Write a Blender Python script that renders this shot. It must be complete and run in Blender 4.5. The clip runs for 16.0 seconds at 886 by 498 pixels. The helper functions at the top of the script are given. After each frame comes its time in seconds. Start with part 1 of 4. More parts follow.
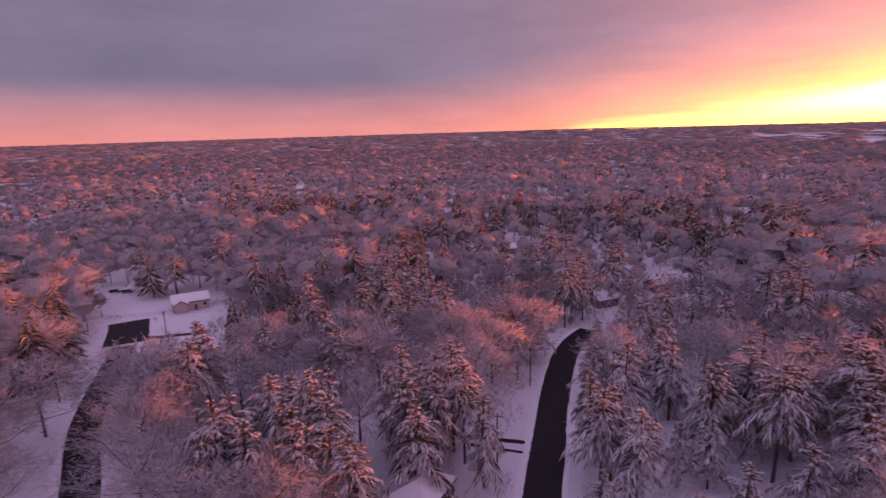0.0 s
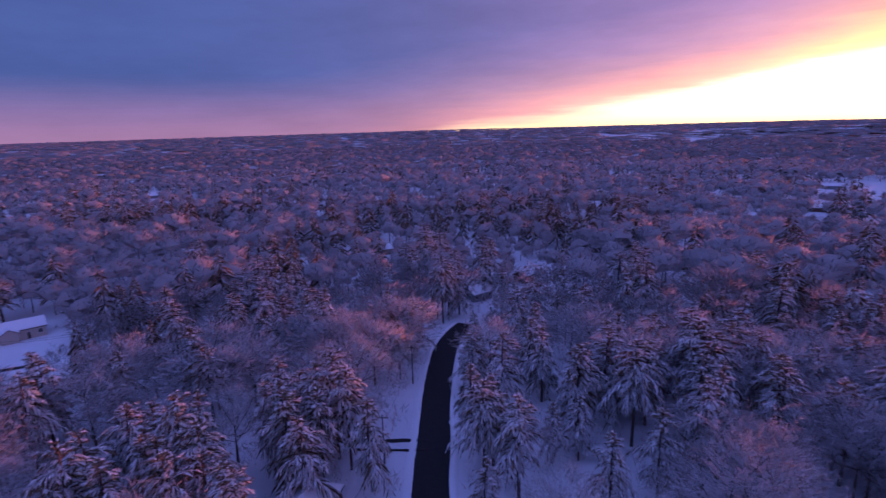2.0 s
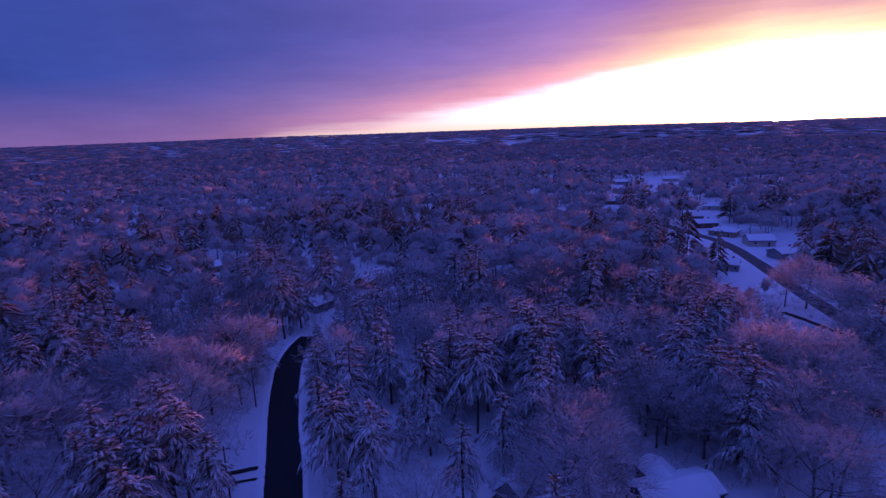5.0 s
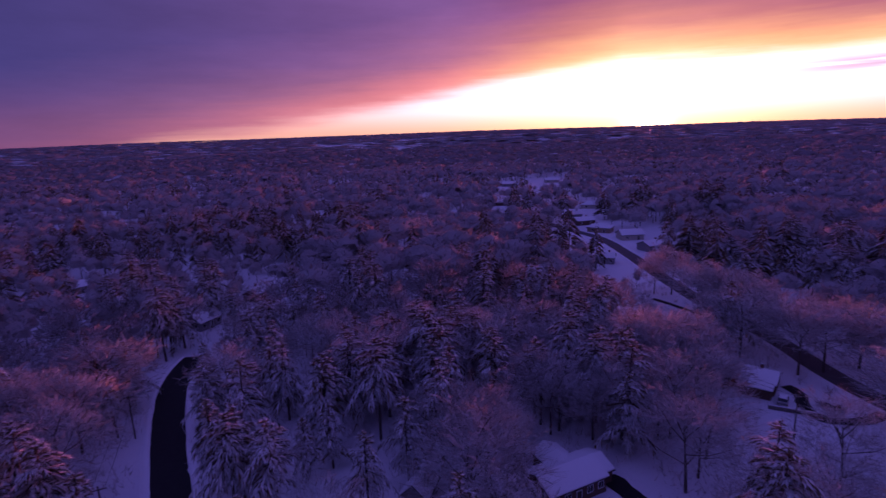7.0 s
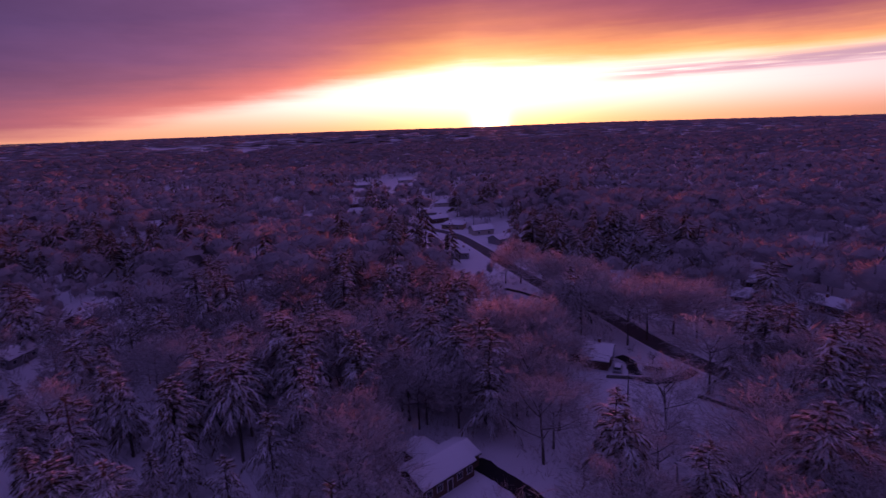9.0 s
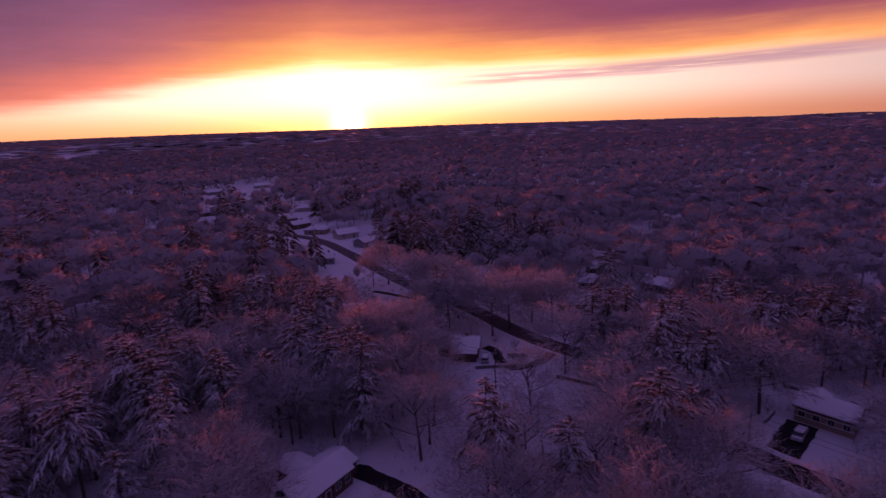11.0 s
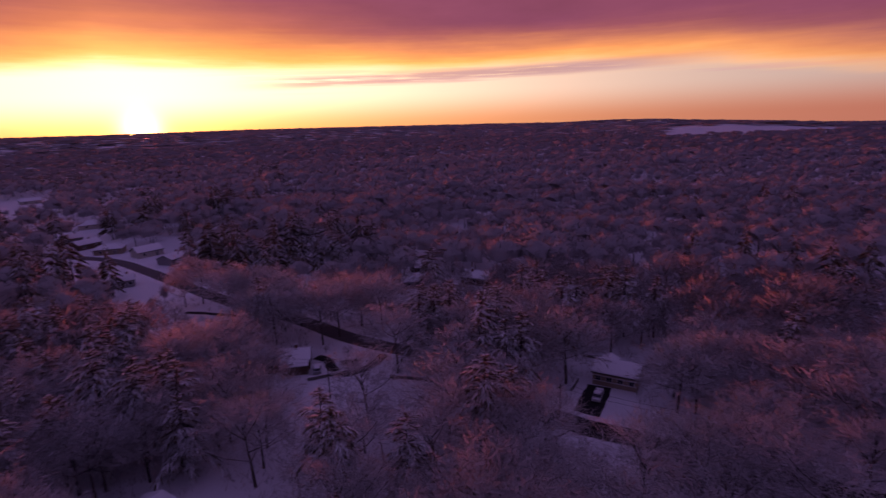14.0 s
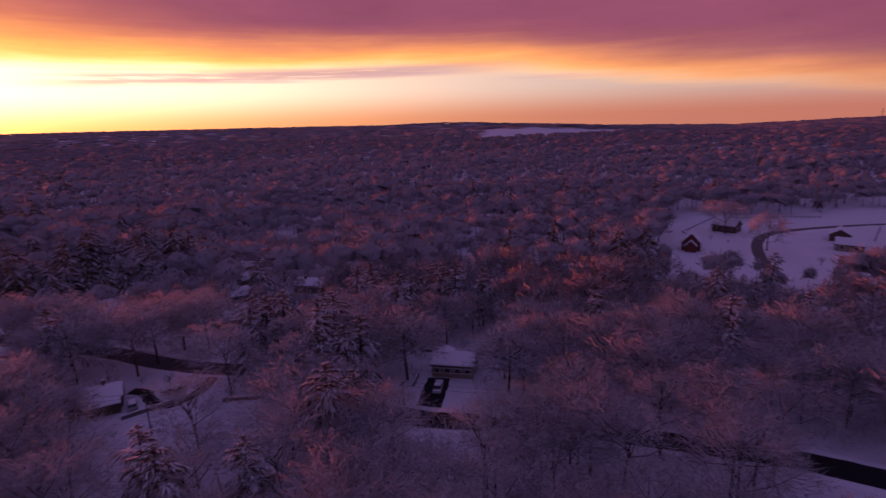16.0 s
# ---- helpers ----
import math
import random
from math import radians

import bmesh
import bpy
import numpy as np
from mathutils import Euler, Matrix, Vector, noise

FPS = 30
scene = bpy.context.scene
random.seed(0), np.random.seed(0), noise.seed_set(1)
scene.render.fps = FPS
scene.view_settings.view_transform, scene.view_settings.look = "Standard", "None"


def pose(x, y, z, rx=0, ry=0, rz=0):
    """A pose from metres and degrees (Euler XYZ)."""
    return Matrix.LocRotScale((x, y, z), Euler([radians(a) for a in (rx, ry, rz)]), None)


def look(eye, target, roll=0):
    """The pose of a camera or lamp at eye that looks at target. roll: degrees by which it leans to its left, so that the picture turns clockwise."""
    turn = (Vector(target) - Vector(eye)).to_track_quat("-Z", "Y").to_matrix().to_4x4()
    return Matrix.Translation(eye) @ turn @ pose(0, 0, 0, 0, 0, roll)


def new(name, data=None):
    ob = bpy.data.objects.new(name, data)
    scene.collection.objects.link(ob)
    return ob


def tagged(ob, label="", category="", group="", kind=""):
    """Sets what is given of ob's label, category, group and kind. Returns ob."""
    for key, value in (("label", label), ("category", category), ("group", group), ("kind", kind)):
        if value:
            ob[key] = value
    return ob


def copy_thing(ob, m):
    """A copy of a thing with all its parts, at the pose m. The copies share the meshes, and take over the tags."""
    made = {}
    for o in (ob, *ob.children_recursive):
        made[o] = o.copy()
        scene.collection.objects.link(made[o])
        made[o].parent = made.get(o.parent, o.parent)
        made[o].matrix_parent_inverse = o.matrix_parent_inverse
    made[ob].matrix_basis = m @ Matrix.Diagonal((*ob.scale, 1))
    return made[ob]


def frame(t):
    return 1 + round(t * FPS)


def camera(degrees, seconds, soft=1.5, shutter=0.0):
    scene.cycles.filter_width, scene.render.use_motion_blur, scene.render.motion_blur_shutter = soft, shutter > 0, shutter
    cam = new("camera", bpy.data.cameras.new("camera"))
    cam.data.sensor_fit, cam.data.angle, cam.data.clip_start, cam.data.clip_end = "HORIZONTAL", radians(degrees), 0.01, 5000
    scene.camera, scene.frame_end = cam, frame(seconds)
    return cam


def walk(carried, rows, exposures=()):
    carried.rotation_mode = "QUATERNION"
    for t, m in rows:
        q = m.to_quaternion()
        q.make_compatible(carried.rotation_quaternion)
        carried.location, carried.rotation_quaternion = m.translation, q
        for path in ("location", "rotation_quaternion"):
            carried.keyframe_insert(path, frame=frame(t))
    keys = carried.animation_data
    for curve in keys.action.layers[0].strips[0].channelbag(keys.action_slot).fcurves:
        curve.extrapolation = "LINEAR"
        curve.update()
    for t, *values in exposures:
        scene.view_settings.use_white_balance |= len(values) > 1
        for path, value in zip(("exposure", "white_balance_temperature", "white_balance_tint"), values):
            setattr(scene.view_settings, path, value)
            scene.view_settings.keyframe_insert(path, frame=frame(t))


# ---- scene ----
cam = camera(79.4, 16.0, 1.4, 0.6)
PATH = [
    (0.0, (0, 0, 60), (-0.018, 97.685, 38.608), -1.53),
    (0.5, (0, 0, 60), (6.138, 97.465, 38.483), -1.45),
    (1.0, (0, 0, 60), (11.837, 96.922, 38.414), -1.55),
    (1.5, (0, 0, 60), (16.397, 96.235, 38.320), -1.60),
    (2.0, (0, 0, 60), (22.853, 94.875, 38.171), -1.62),
    (2.5, (0, 0, 60), (27.996, 93.470, 38.100), -1.75),
    (3.0, (0, 0, 60), (32.560, 91.978, 38.093), -1.79),
    (3.5, (0, 0, 60), (37.451, 90.078, 38.014), -1.85),
    (4.0, (0, 0, 60), (42.978, 87.570, 37.989), -1.94),
    (6.5, (0, 0, 60), (61.115, 76.229, 38.693), -2.16),
    (7.0, (0, 0, 60), (66.215, 71.777, 38.469), -2.17),
    (7.5, (0, 0, 60), (70.264, 67.774, 38.330), -2.25),
    (8.0, (0, 0, 60), (75.147, 62.221, 38.058), -2.35),
    (8.5, (0, 0, 60), (79.475, 56.505, 37.843), -2.37),
    (9.0, (0, 0, 60), (82.810, 51.410, 37.650), -2.29),
    (11.5, (0, 0, 60), (94.589, 22.899, 37.010), -2.25),
    (12.0, (0, 0, 60), (95.681, 17.687, 36.930), -2.15),
    (12.5, (0, 0, 60), (96.325, 13.631, 36.856), -2.04),
    (13.0, (0, 0, 60), (96.850, 9.102, 36.821), -2.02),
    (13.5, (0, 0, 60), (97.180, 4.231, 36.802), -2.01),
    (14.0, (0, 0, 60), (97.188, -3.438, 36.706), -2.01),
    (14.5, (0, 0, 60), (96.434, -12.247, 36.537), -2.02),
    (15.0, (0, 0, 60), (95.021, -20.339, 36.390), -1.94),
    (15.5, (0, 0, 60), (93.392, -26.759, 36.296), -1.92),
    (16.0, (0, 0, 60), (91.085, -33.731, 36.215), -1.83),
]
EXPOSURE = [(0.0, 1.34, 9400, 6), (1.0, 1.10, 9000, 7), (1.5, 0.87, 6600, 7), (2.0, 0.64, 4300, -2), (2.5, 0.45, 3300, -6), (3.0, 0.27, 3100, -3), (4.0, 0.09, 3160, 1),
            (6.5, -0.52, 4650, 58), (7.5, -0.68, 4900, 62), (9.0, -0.72, 5650, 65), (11.5, -0.72, 6450, 60), (14.5, -0.67, 6700, 48), (16.0, -0.49, 6600, 46)]
walk(cam, [(t, look(eye, target, roll)) for t, eye, target, roll in PATH], EXPOSURE)

# ---------------------------------------------------------------- world and sun
SUN_AZ, SUN_EL = 63.6, 2.3          # degrees, clockwise from +y; up


class Nodes:
    """Short hand for a node tree."""

    def __init__(self, tree):
        self.t = tree
        tree.nodes.clear()

    def add(self, kind, **props):
        n = self.t.nodes.new(kind)
        for k, v in props.items():
            setattr(n, k, v)
        return n

    def link(self, value, socket):
        if isinstance(value, bpy.types.NodeSocket):
            self.t.links.new(value, socket)
        elif value is not None:
            socket.default_value = value

    def math(self, op, a, b=None, c=None, clamp=False):
        n = self.add("ShaderNodeMath", operation=op, use_clamp=clamp)
        for i, v in enumerate((a, b, c)):
            if v is not None:
                self.link(v, n.inputs[i])
        return n.outputs[0]

    def step(self, v, lo, hi):
        n = self.add("ShaderNodeMapRange", interpolation_type="SMOOTHSTEP")
        for i, q in enumerate((v, lo, hi, 0.0, 1.0)):
            self.link(q, n.inputs[i])
        return n.outputs[0]

    def mix(self, f, a, b, blend="MIX"):
        n = self.add("ShaderNodeMix", data_type="RGBA", blend_type=blend)
        self.link(f, n.inputs[0])
        for v, i in ((a, 6), (b, 7)):
            self.link((*v, 1) if isinstance(v, tuple) and len(v) == 3 else v, n.inputs[i])
        return n.outputs[2]

    def ramp(self, v, stops, smooth=False):
        n = self.add("ShaderNodeValToRGB")
        n.color_ramp.interpolation = "B_SPLINE" if smooth else "LINEAR"
        el = n.color_ramp.elements
        while len(el) < len(stops):
            el.new(0.5)
        for e, (p, c) in zip(el, stops):
            e.position = p
            e.color = (*c, 1) if isinstance(c, tuple) else (c, c, c, 1)
        self.link(v, n.inputs[0])
        return n.outputs[0]

    def noise(self, vec, scale, detail=4, rough=0.55):
        n = self.add("ShaderNodeTexNoise")
        self.link(vec, n.inputs["Vector"])
        n.inputs["Scale"].default_value = scale
        n.inputs["Detail"].default_value = detail
        n.inputs["Roughness"].default_value = rough
        return n.outputs[0]

    def scaled(self, vec, s):
        n = self.add("ShaderNodeVectorMath", operation="MULTIPLY")
        self.link(vec, n.inputs[0])
        n.inputs[1].default_value = s
        return n.outputs[0]


def build_sky():
    world = bpy.data.worlds.new("dusk_sky")
    scene.world = world
    world.use_nodes = True
    g = Nodes(world.node_tree)
    way = g.add("ShaderNodeTexCoord").outputs["Generated"]
    sep = g.add("ShaderNodeSeparateXYZ")
    g.link(way, sep.inputs[0])
    x, y, z = sep.outputs
    az = g.math("MULTIPLY", g.math("ARCTAN2", x, y), 57.2958)
    el = g.math("MULTIPLY", g.math("ARCSINE", z), 57.2958)
    daz = g.math("SUBTRACT", az, SUN_AZ)
    # lower edge of the cloud deck, in degrees over the horizon, by azimuth 0..180
    edge = g.ramp(g.math("DIVIDE", az, 180.0, clamp=True),
                  [(0.0, 0.0), (0.05, 0.03), (0.117, 0.10), (0.18, 0.21), (0.26, 0.42), (0.34, 0.60), (0.41, 0.56),
                   (0.5, 0.50), (0.6, 0.50), (0.66, 0.47), (0.72, 0.36), (0.79, 0.28), (0.84, 0.17), (1.0, 0.0)])
    edge = g.math("SUBTRACT", g.math("MULTIPLY", edge, 10.9), g.math("SUBTRACT", 3.9, g.math("MULTIPLY", g.step(az, -8.0, 22.0), 3.0)))
    flat = g.scaled(way, (1.0, 1.0, 9.0))
    wisps = g.noise(flat, 2.6, 6, 0.6)
    streak = g.noise(g.scaled(way, (1.0, 1.0, 26.0)), 3.2, 5, 0.6)
    lift = g.math("SUBTRACT", el, edge)
    lift = g.math("ADD", lift, g.math("MULTIPLY", g.math("SUBTRACT", wisps, 0.5), 2.2))
    lift = g.math("ADD", lift, g.math("MULTIPLY", g.math("SUBTRACT", streak, 0.5), 1.1))
    # clear band under the deck
    near = g.math("EXPONENT", g.math("MULTIPLY", g.math("POWER", g.math("DIVIDE", daz, 38.0), 2.0), -1.0))
    low = g.step(el, -0.3, 3.2)
    band_far = g.mix(low, (0.68, 0.27, 0.17), (0.66, 0.58, 0.47))
    band_sun = g.mix(low, (1.8, 0.95, 0.30), (2.4, 2.0, 1.15))
    band_far = g.mix(g.step(g.math("MULTIPLY", daz, -1.0), 8.0, 34.0), band_far, (1.15, 0.52, 0.22))
    band = g.mix(near, band_far, band_sun)
    # the deck: lit underside near its edge, darker and bluer above and away from the sun
    up = g.math("DIVIDE", lift, 9.0, clamp=True)
    deck_sun = g.ramp(up, [(0.0, (2.7, 1.62, 0.33)), (0.2, (2.0, 0.86, 0.17)), (0.44, (1.12, 0.37, 0.15)), (0.74, (0.60, 0.18, 0.18)), (1.0, (0.42, 0.125, 0.185))])
    deck_rose = g.ramp(up, [(0.0, (2.2, 0.74, 0.27)), (0.2, (1.6, 0.48, 0.22)), (0.44, (0.88, 0.31, 0.25)), (0.74, (0.60, 0.235, 0.27)), (1.0, (0.46, 0.195, 0.26))])
    deck_sun = g.mix(g.step(g.math("MULTIPLY", daz, -1.0), 5.0, 23.0), deck_sun, deck_rose)
    deck_far = g.ramp(up, [(0.0, (0.74, 0.26, 0.165)), (0.14, (0.52, 0.19, 0.175)), (0.36, (0.255, 0.130, 0.180)), (0.65, (0.140, 0.096, 0.172)), (1.0, (0.074, 0.072, 0.152))])
    wide = g.math("EXPONENT", g.math("MULTIPLY", g.math("POWER", g.math("DIVIDE", daz, g.math("ADD", 37.0, g.math("MULTIPLY", g.step(daz, -8.0, 25.0), 39.0))), 2.0), -1.0))
    deck = g.mix(wide, deck_far, deck_sun)
    deck = g.mix(g.math("MULTIPLY", g.step(daz, -4.0, 36.0), g.step(up, 0.12, 0.62)), deck, (0.40, 0.125, 0.185))
    blush = g.math("MULTIPLY", g.math("SUBTRACT", 1.0, g.step(el, -0.5, 6.0)), g.math("SUBTRACT", 1.0, g.step(az, 8.0, 34.0)))
    deck = g.mix(g.math("MULTIPLY", blush, 0.6), deck, (0.36, 0.122, 0.145))
    mottle = g.math("ADD", 0.72, g.math("MULTIPLY", g.noise(g.scaled(way, (1.0, 1.0, 4.0)), 3.4, 6, 0.62), 0.56))
    grey = g.add("ShaderNodeCombineXYZ")
    for i in range(3):
        g.link(mottle, grey.inputs[i])
    deck = g.mix(1.0, deck, grey.outputs[0], "MULTIPLY")
    cover = g.step(lift, -0.7, 1.4)
    sky = g.mix(cover, band, deck)
    # thin dark streak clouds hanging in the clear band
    thin = g.math("MULTIPLY", g.step(g.noise(g.scaled(way, (1.0, 1.0, 42.0)), 2.3, 5, 0.55), 0.56, 0.66),
                  g.math("MULTIPLY", g.step(el, 2.6, 3.8), g.step(az, 66.0, 76.0)))
    sky = g.mix(g.math("MULTIPLY", g.math("MULTIPLY", thin, 0.35), g.math("SUBTRACT", 1.0, cover)), sky, (0.85, 0.48, 0.50))
    ribbon = g.math("SUBTRACT", 1.0, g.step(g.math("ABSOLUTE", g.math("SUBTRACT", el, g.math("ADD", 4.1, g.math("MULTIPLY", g.math("SUBTRACT", az, 72.0), 0.019)))), 0.2, 0.85))
    ribbon = g.math("MULTIPLY", ribbon, g.math("MULTIPLY", g.step(az, 70.0, 80.0), g.math("SUBTRACT", 1.0, g.step(az, 105.0, 124.0))))
    ribbon = g.math("MULTIPLY", ribbon, g.step(g.noise(g.scaled(way, (1.0, 1.0, 30.0)), 5.0, 5, 0.6), 0.30, 0.54))
    sky = g.mix(g.math("MULTIPLY", ribbon, 0.8), sky, (0.62, 0.40, 0.44))
    # overhead and behind: dull blue-violet cloud
    high = g.step(el, 11.0, 38.0)
    sky = g.mix(high, sky, (0.165, 0.137, 0.335))
    # glare round the low sun
    s = Vector((math.sin(radians(SUN_AZ)), math.cos(radians(SUN_AZ)), math.sin(radians(0.1)))).normalized()
    dot = g.add("ShaderNodeVectorMath", operation="DOT_PRODUCT")
    g.link(way, dot.inputs[0])
    dot.inputs[1].default_value = s
    ang = g.math("MULTIPLY", g.math("ARCCOSINE", g.math("MINIMUM", dot.outputs["Value"], 1.0)), 57.2958)
    tight = g.math("MULTIPLY", g.math("EXPONENT", g.math("MULTIPLY", g.math("POWER", g.math("DIVIDE", ang, 1.5), 2.0), -1.0)), 9.0)
    broad = g.math("MULTIPLY", g.math("EXPONENT", g.math("MULTIPLY", g.math("POWER", g.math("DIVIDE", ang, 7.0), 2.0), -1.0)), 0.8)
    glow = g.math("ADD", tight, broad)
    halo = g.add("ShaderNodeCombineXYZ")
    for i, k in enumerate((1.0, 0.66, 0.20)):
        g.link(g.math("MULTIPLY", glow, k), halo.inputs[i])
    sky = g.mix(1.0, sky, halo.outputs[0], "ADD")
    air = g.add("ShaderNodeTexSky", sky_type="NISHITA", sun_disc=False, sun_elevation=radians(SUN_EL), sun_rotation=radians(SUN_AZ))
    clear = g.add("ShaderNodeBackground")
    g.link(g.mix(cover, air.outputs[0], (0.0, 0.0, 0.0)), clear.inputs[0])
    clear.inputs[1].default_value = 0.05
    cloud = g.add("ShaderNodeBackground")
    g.link(sky, cloud.inputs[0])
    cloud.inputs[1].default_value = SKY
    total = g.add("ShaderNodeAddShader")
    g.link(clear.outputs[0], total.inputs[0])
    g.link(cloud.outputs[0], total.inputs[1])
    g.link(total.outputs[0], g.add("ShaderNodeOutputWorld").inputs[0])


SKY = 1.0
build_sky()
sun = bpy.data.lights.new("sun", "SUN")
sun.energy, sun.angle, sun.color = 5.0, radians(1.5), (1.0, 0.175, 0.12)
d = Vector((math.sin(radians(SUN_AZ)), math.cos(radians(SUN_AZ)), math.tan(radians(SUN_EL))))
new("sun", sun).matrix_world = look(d * 1000, (0, 0, 0))


# ---------------------------------------------------------------- materials
def material(name, rough=0.8, spec=0.3):
    m = bpy.data.materials.new(name)
    m.use_nodes = True
    g = Nodes(m.node_tree)
    b = g.add("ShaderNodeBsdfPrincipled")
    b.inputs["Roughness"].default_value = rough
    b.inputs["Specular IOR Level"].default_value = spec
    g.link(b.outputs[0], g.add("ShaderNodeOutputMaterial").inputs[0])
    return m, g, b


def bump(g, b, height, strength, distance):
    n = g.add("ShaderNodeBump")
    n.inputs["Strength"].default_value = strength
    n.inputs["Distance"].default_value = distance
    g.link(height, n.inputs["Height"])
    g.link(n.outputs[0], b.inputs["Normal"])


def where(g):
    return g.add("ShaderNodeNewGeometry").outputs["Position"]


def snow_material(name, low, high, litter):
    m, g, b = material(name, 0.75, 0.25)
    p = where(g)
    wide, fine = g.noise(p, 0.08, 4), g.noise(p, 1.3, 5, 0.65)
    col = g.mix(wide, low, high)
    col = g.mix(g.math("MULTIPLY", g.step(fine, 0.60, 0.74), litter), col, (0.16, 0.12, 0.10))
    g.link(col, b.inputs["Base Color"])
    bump(g, b, g.math("ADD", fine, g.noise(p, 0.35, 3)), 0.5, 0.25)
    return m


def island_material(name, stops, rough=0.85, through_light=0.06, own=1.0, patch=0.9, gaps=None, relief=None):
    """Colour that varies from twig to twig; thin sprays let some light through, and have gaps (noise scale, from, to) between their finest twigs."""
    m, g, b = material(name, rough, 0.1)
    geo = g.add("ShaderNodeNewGeometry")
    tone = g.noise(geo.outputs["Position"], 0.09, 3)
    v = g.math("ADD", g.math("ADD", 0.5 - own / 2, g.math("MULTIPLY", geo.outputs["Random Per Island"], own)), g.math("MULTIPLY", g.math("SUBTRACT", tone, 0.5), patch), clamp=True)
    col = g.ramp(v, stops)
    g.link(col, b.inputs["Base Color"])
    t = g.add("ShaderNodeBsdfTranslucent")
    g.link(col, t.inputs[0])
    if relief:
        bump(g, b, g.noise(geo.outputs["Position"], relief[0], 4, 0.6), 0.7, relief[1])
    both = g.add("ShaderNodeMixShader")
    both.inputs[0].default_value = through_light
    g.link(b.outputs[0], both.inputs[1])
    g.link(t.outputs[0], both.inputs[2])
    last = both.outputs[0]
    if gaps:
        open_air = g.add("ShaderNodeBsdfTransparent")
        sieve = g.add("ShaderNodeMixShader")
        g.link(g.step(g.noise(geo.outputs["Position"], gaps[0], 1), gaps[1], gaps[2]), sieve.inputs[0])
        g.link(open_air.outputs[0], sieve.inputs[1])
        g.link(last, sieve.inputs[2])
        last = sieve.outputs[0]
    for n in m.node_tree.nodes:
        if n.bl_idname == "ShaderNodeOutputMaterial":
            g.link(last, n.inputs[0])
    return m


def grain_material(name, a, c, scale, rough=0.8, relief=0.3, squash=(1, 1, 1), spec=0.3):
    m, g, b = material(name, rough, spec)
    vec = g.scaled(g.add("ShaderNodeTexCoord").outputs["Object"], squash)
    n = g.noise(vec, scale, 6, 0.6)
    col = g.mix(n, a, c)
    info = g.add("ShaderNodeObjectInfo")
    col = g.mix(g.math("MULTIPLY", info.outputs["Random"], 0.25), col, c)
    g.link(col, b.inputs["Base Color"])
    bump(g, b, n, relief, 0.02)
    return m


SNOW = snow_material("snow_ground", (0.66, 0.66, 0.68), (0.82, 0.82, 0.83), 0.55)
SNOW_CAP = snow_material("snow_cap", (0.76, 0.76, 0.77), (0.86, 0.86, 0.87), 0.06)
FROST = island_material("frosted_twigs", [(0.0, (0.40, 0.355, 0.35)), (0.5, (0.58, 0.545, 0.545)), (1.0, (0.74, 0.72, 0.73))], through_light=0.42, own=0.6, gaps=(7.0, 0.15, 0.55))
# farther frost is darker and flatter: the look of distance is in its colour
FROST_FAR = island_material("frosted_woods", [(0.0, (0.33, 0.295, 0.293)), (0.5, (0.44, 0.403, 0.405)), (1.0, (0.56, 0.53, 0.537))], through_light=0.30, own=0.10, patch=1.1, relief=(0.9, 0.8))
FROST_DIM = island_material("distance_toned_frost", [(0.0, (0.25, 0.22, 0.22)), (0.5, (0.31, 0.28, 0.282)), (1.0, (0.37, 0.345, 0.35))], through_light=0.25, own=0.06, patch=0.9, relief=(0.35, 2.0))
NEEDLES = island_material("pine_needles", [(0.0, (0.105, 0.085, 0.055)), (0.6, (0.20, 0.152, 0.10)), (1.0, (0.33, 0.245, 0.17))])
LOAD = island_material("snow_on_boughs", [(0.0, (0.46, 0.445, 0.44)), (0.5, (0.66, 0.655, 0.66)), (1.0, (0.82, 0.82, 0.83))])
PINES_FAR = island_material("far_pines", [(0.0, (0.16, 0.135, 0.12)), (0.5, (0.22, 0.19, 0.175)), (1.0, (0.32, 0.29, 0.28))], own=0.3, patch=1.2)
BARK = grain_material("bark", (0.045, 0.035, 0.03), (0.16, 0.13, 0.115), 3.0, 0.9, 0.8, (1, 1, 0.25))
ASPHALT = grain_material("wet_asphalt", (0.012, 0.011, 0.012), (0.030, 0.028, 0.028), 0.8, 0.75, 0.2, spec=0.2)
SLUSH = grain_material("slushy_asphalt", (0.035, 0.032, 0.033), (0.13, 0.12, 0.12), 0.5, 0.7, 0.3, (0.6, 0.6, 1))
GRAVEL = grain_material("packed_gravel", (0.07, 0.06, 0.055), (0.20, 0.18, 0.17), 0.9, 0.9, 0.4)
SHINGLE = grain_material("roof_shingles", (0.035, 0.033, 0.034), (0.09, 0.08, 0.078), 5.0, 0.9, 0.5)
BRICK = grain_material("chimney_brick", (0.16, 0.07, 0.05), (0.30, 0.14, 0.10), 7.0, 0.9, 0.6)
WALLS = {
    "cream": grain_material("cream_siding", (0.42, 0.38, 0.32), (0.55, 0.50, 0.43), 2.0, 0.7, 0.4, (0.2, 0.2, 8)),
    "brown": grain_material("brown_siding", (0.09, 0.055, 0.04), (0.17, 0.11, 0.08), 2.0, 0.8, 0.5, (0.2, 0.2, 8)),
    "grey": grain_material("grey_siding", (0.20, 0.20, 0.21), (0.32, 0.31, 0.31), 2.0, 0.75, 0.4, (0.2, 0.2, 8)),
    "tan": grain_material("tan_siding", (0.26, 0.20, 0.14), (0.38, 0.30, 0.22), 2.0, 0.75, 0.4, (0.2, 0.2, 8)),
    "red": grain_material("barn_red_boards", (0.14, 0.04, 0.03), (0.24, 0.075, 0.055), 2.0, 0.85, 0.5, (6, 6, 0.2)),
}
TRIM = grain_material("white_trim_paint", (0.66, 0.65, 0.63), (0.76, 0.75, 0.73), 3.0, 0.6, 0.1)
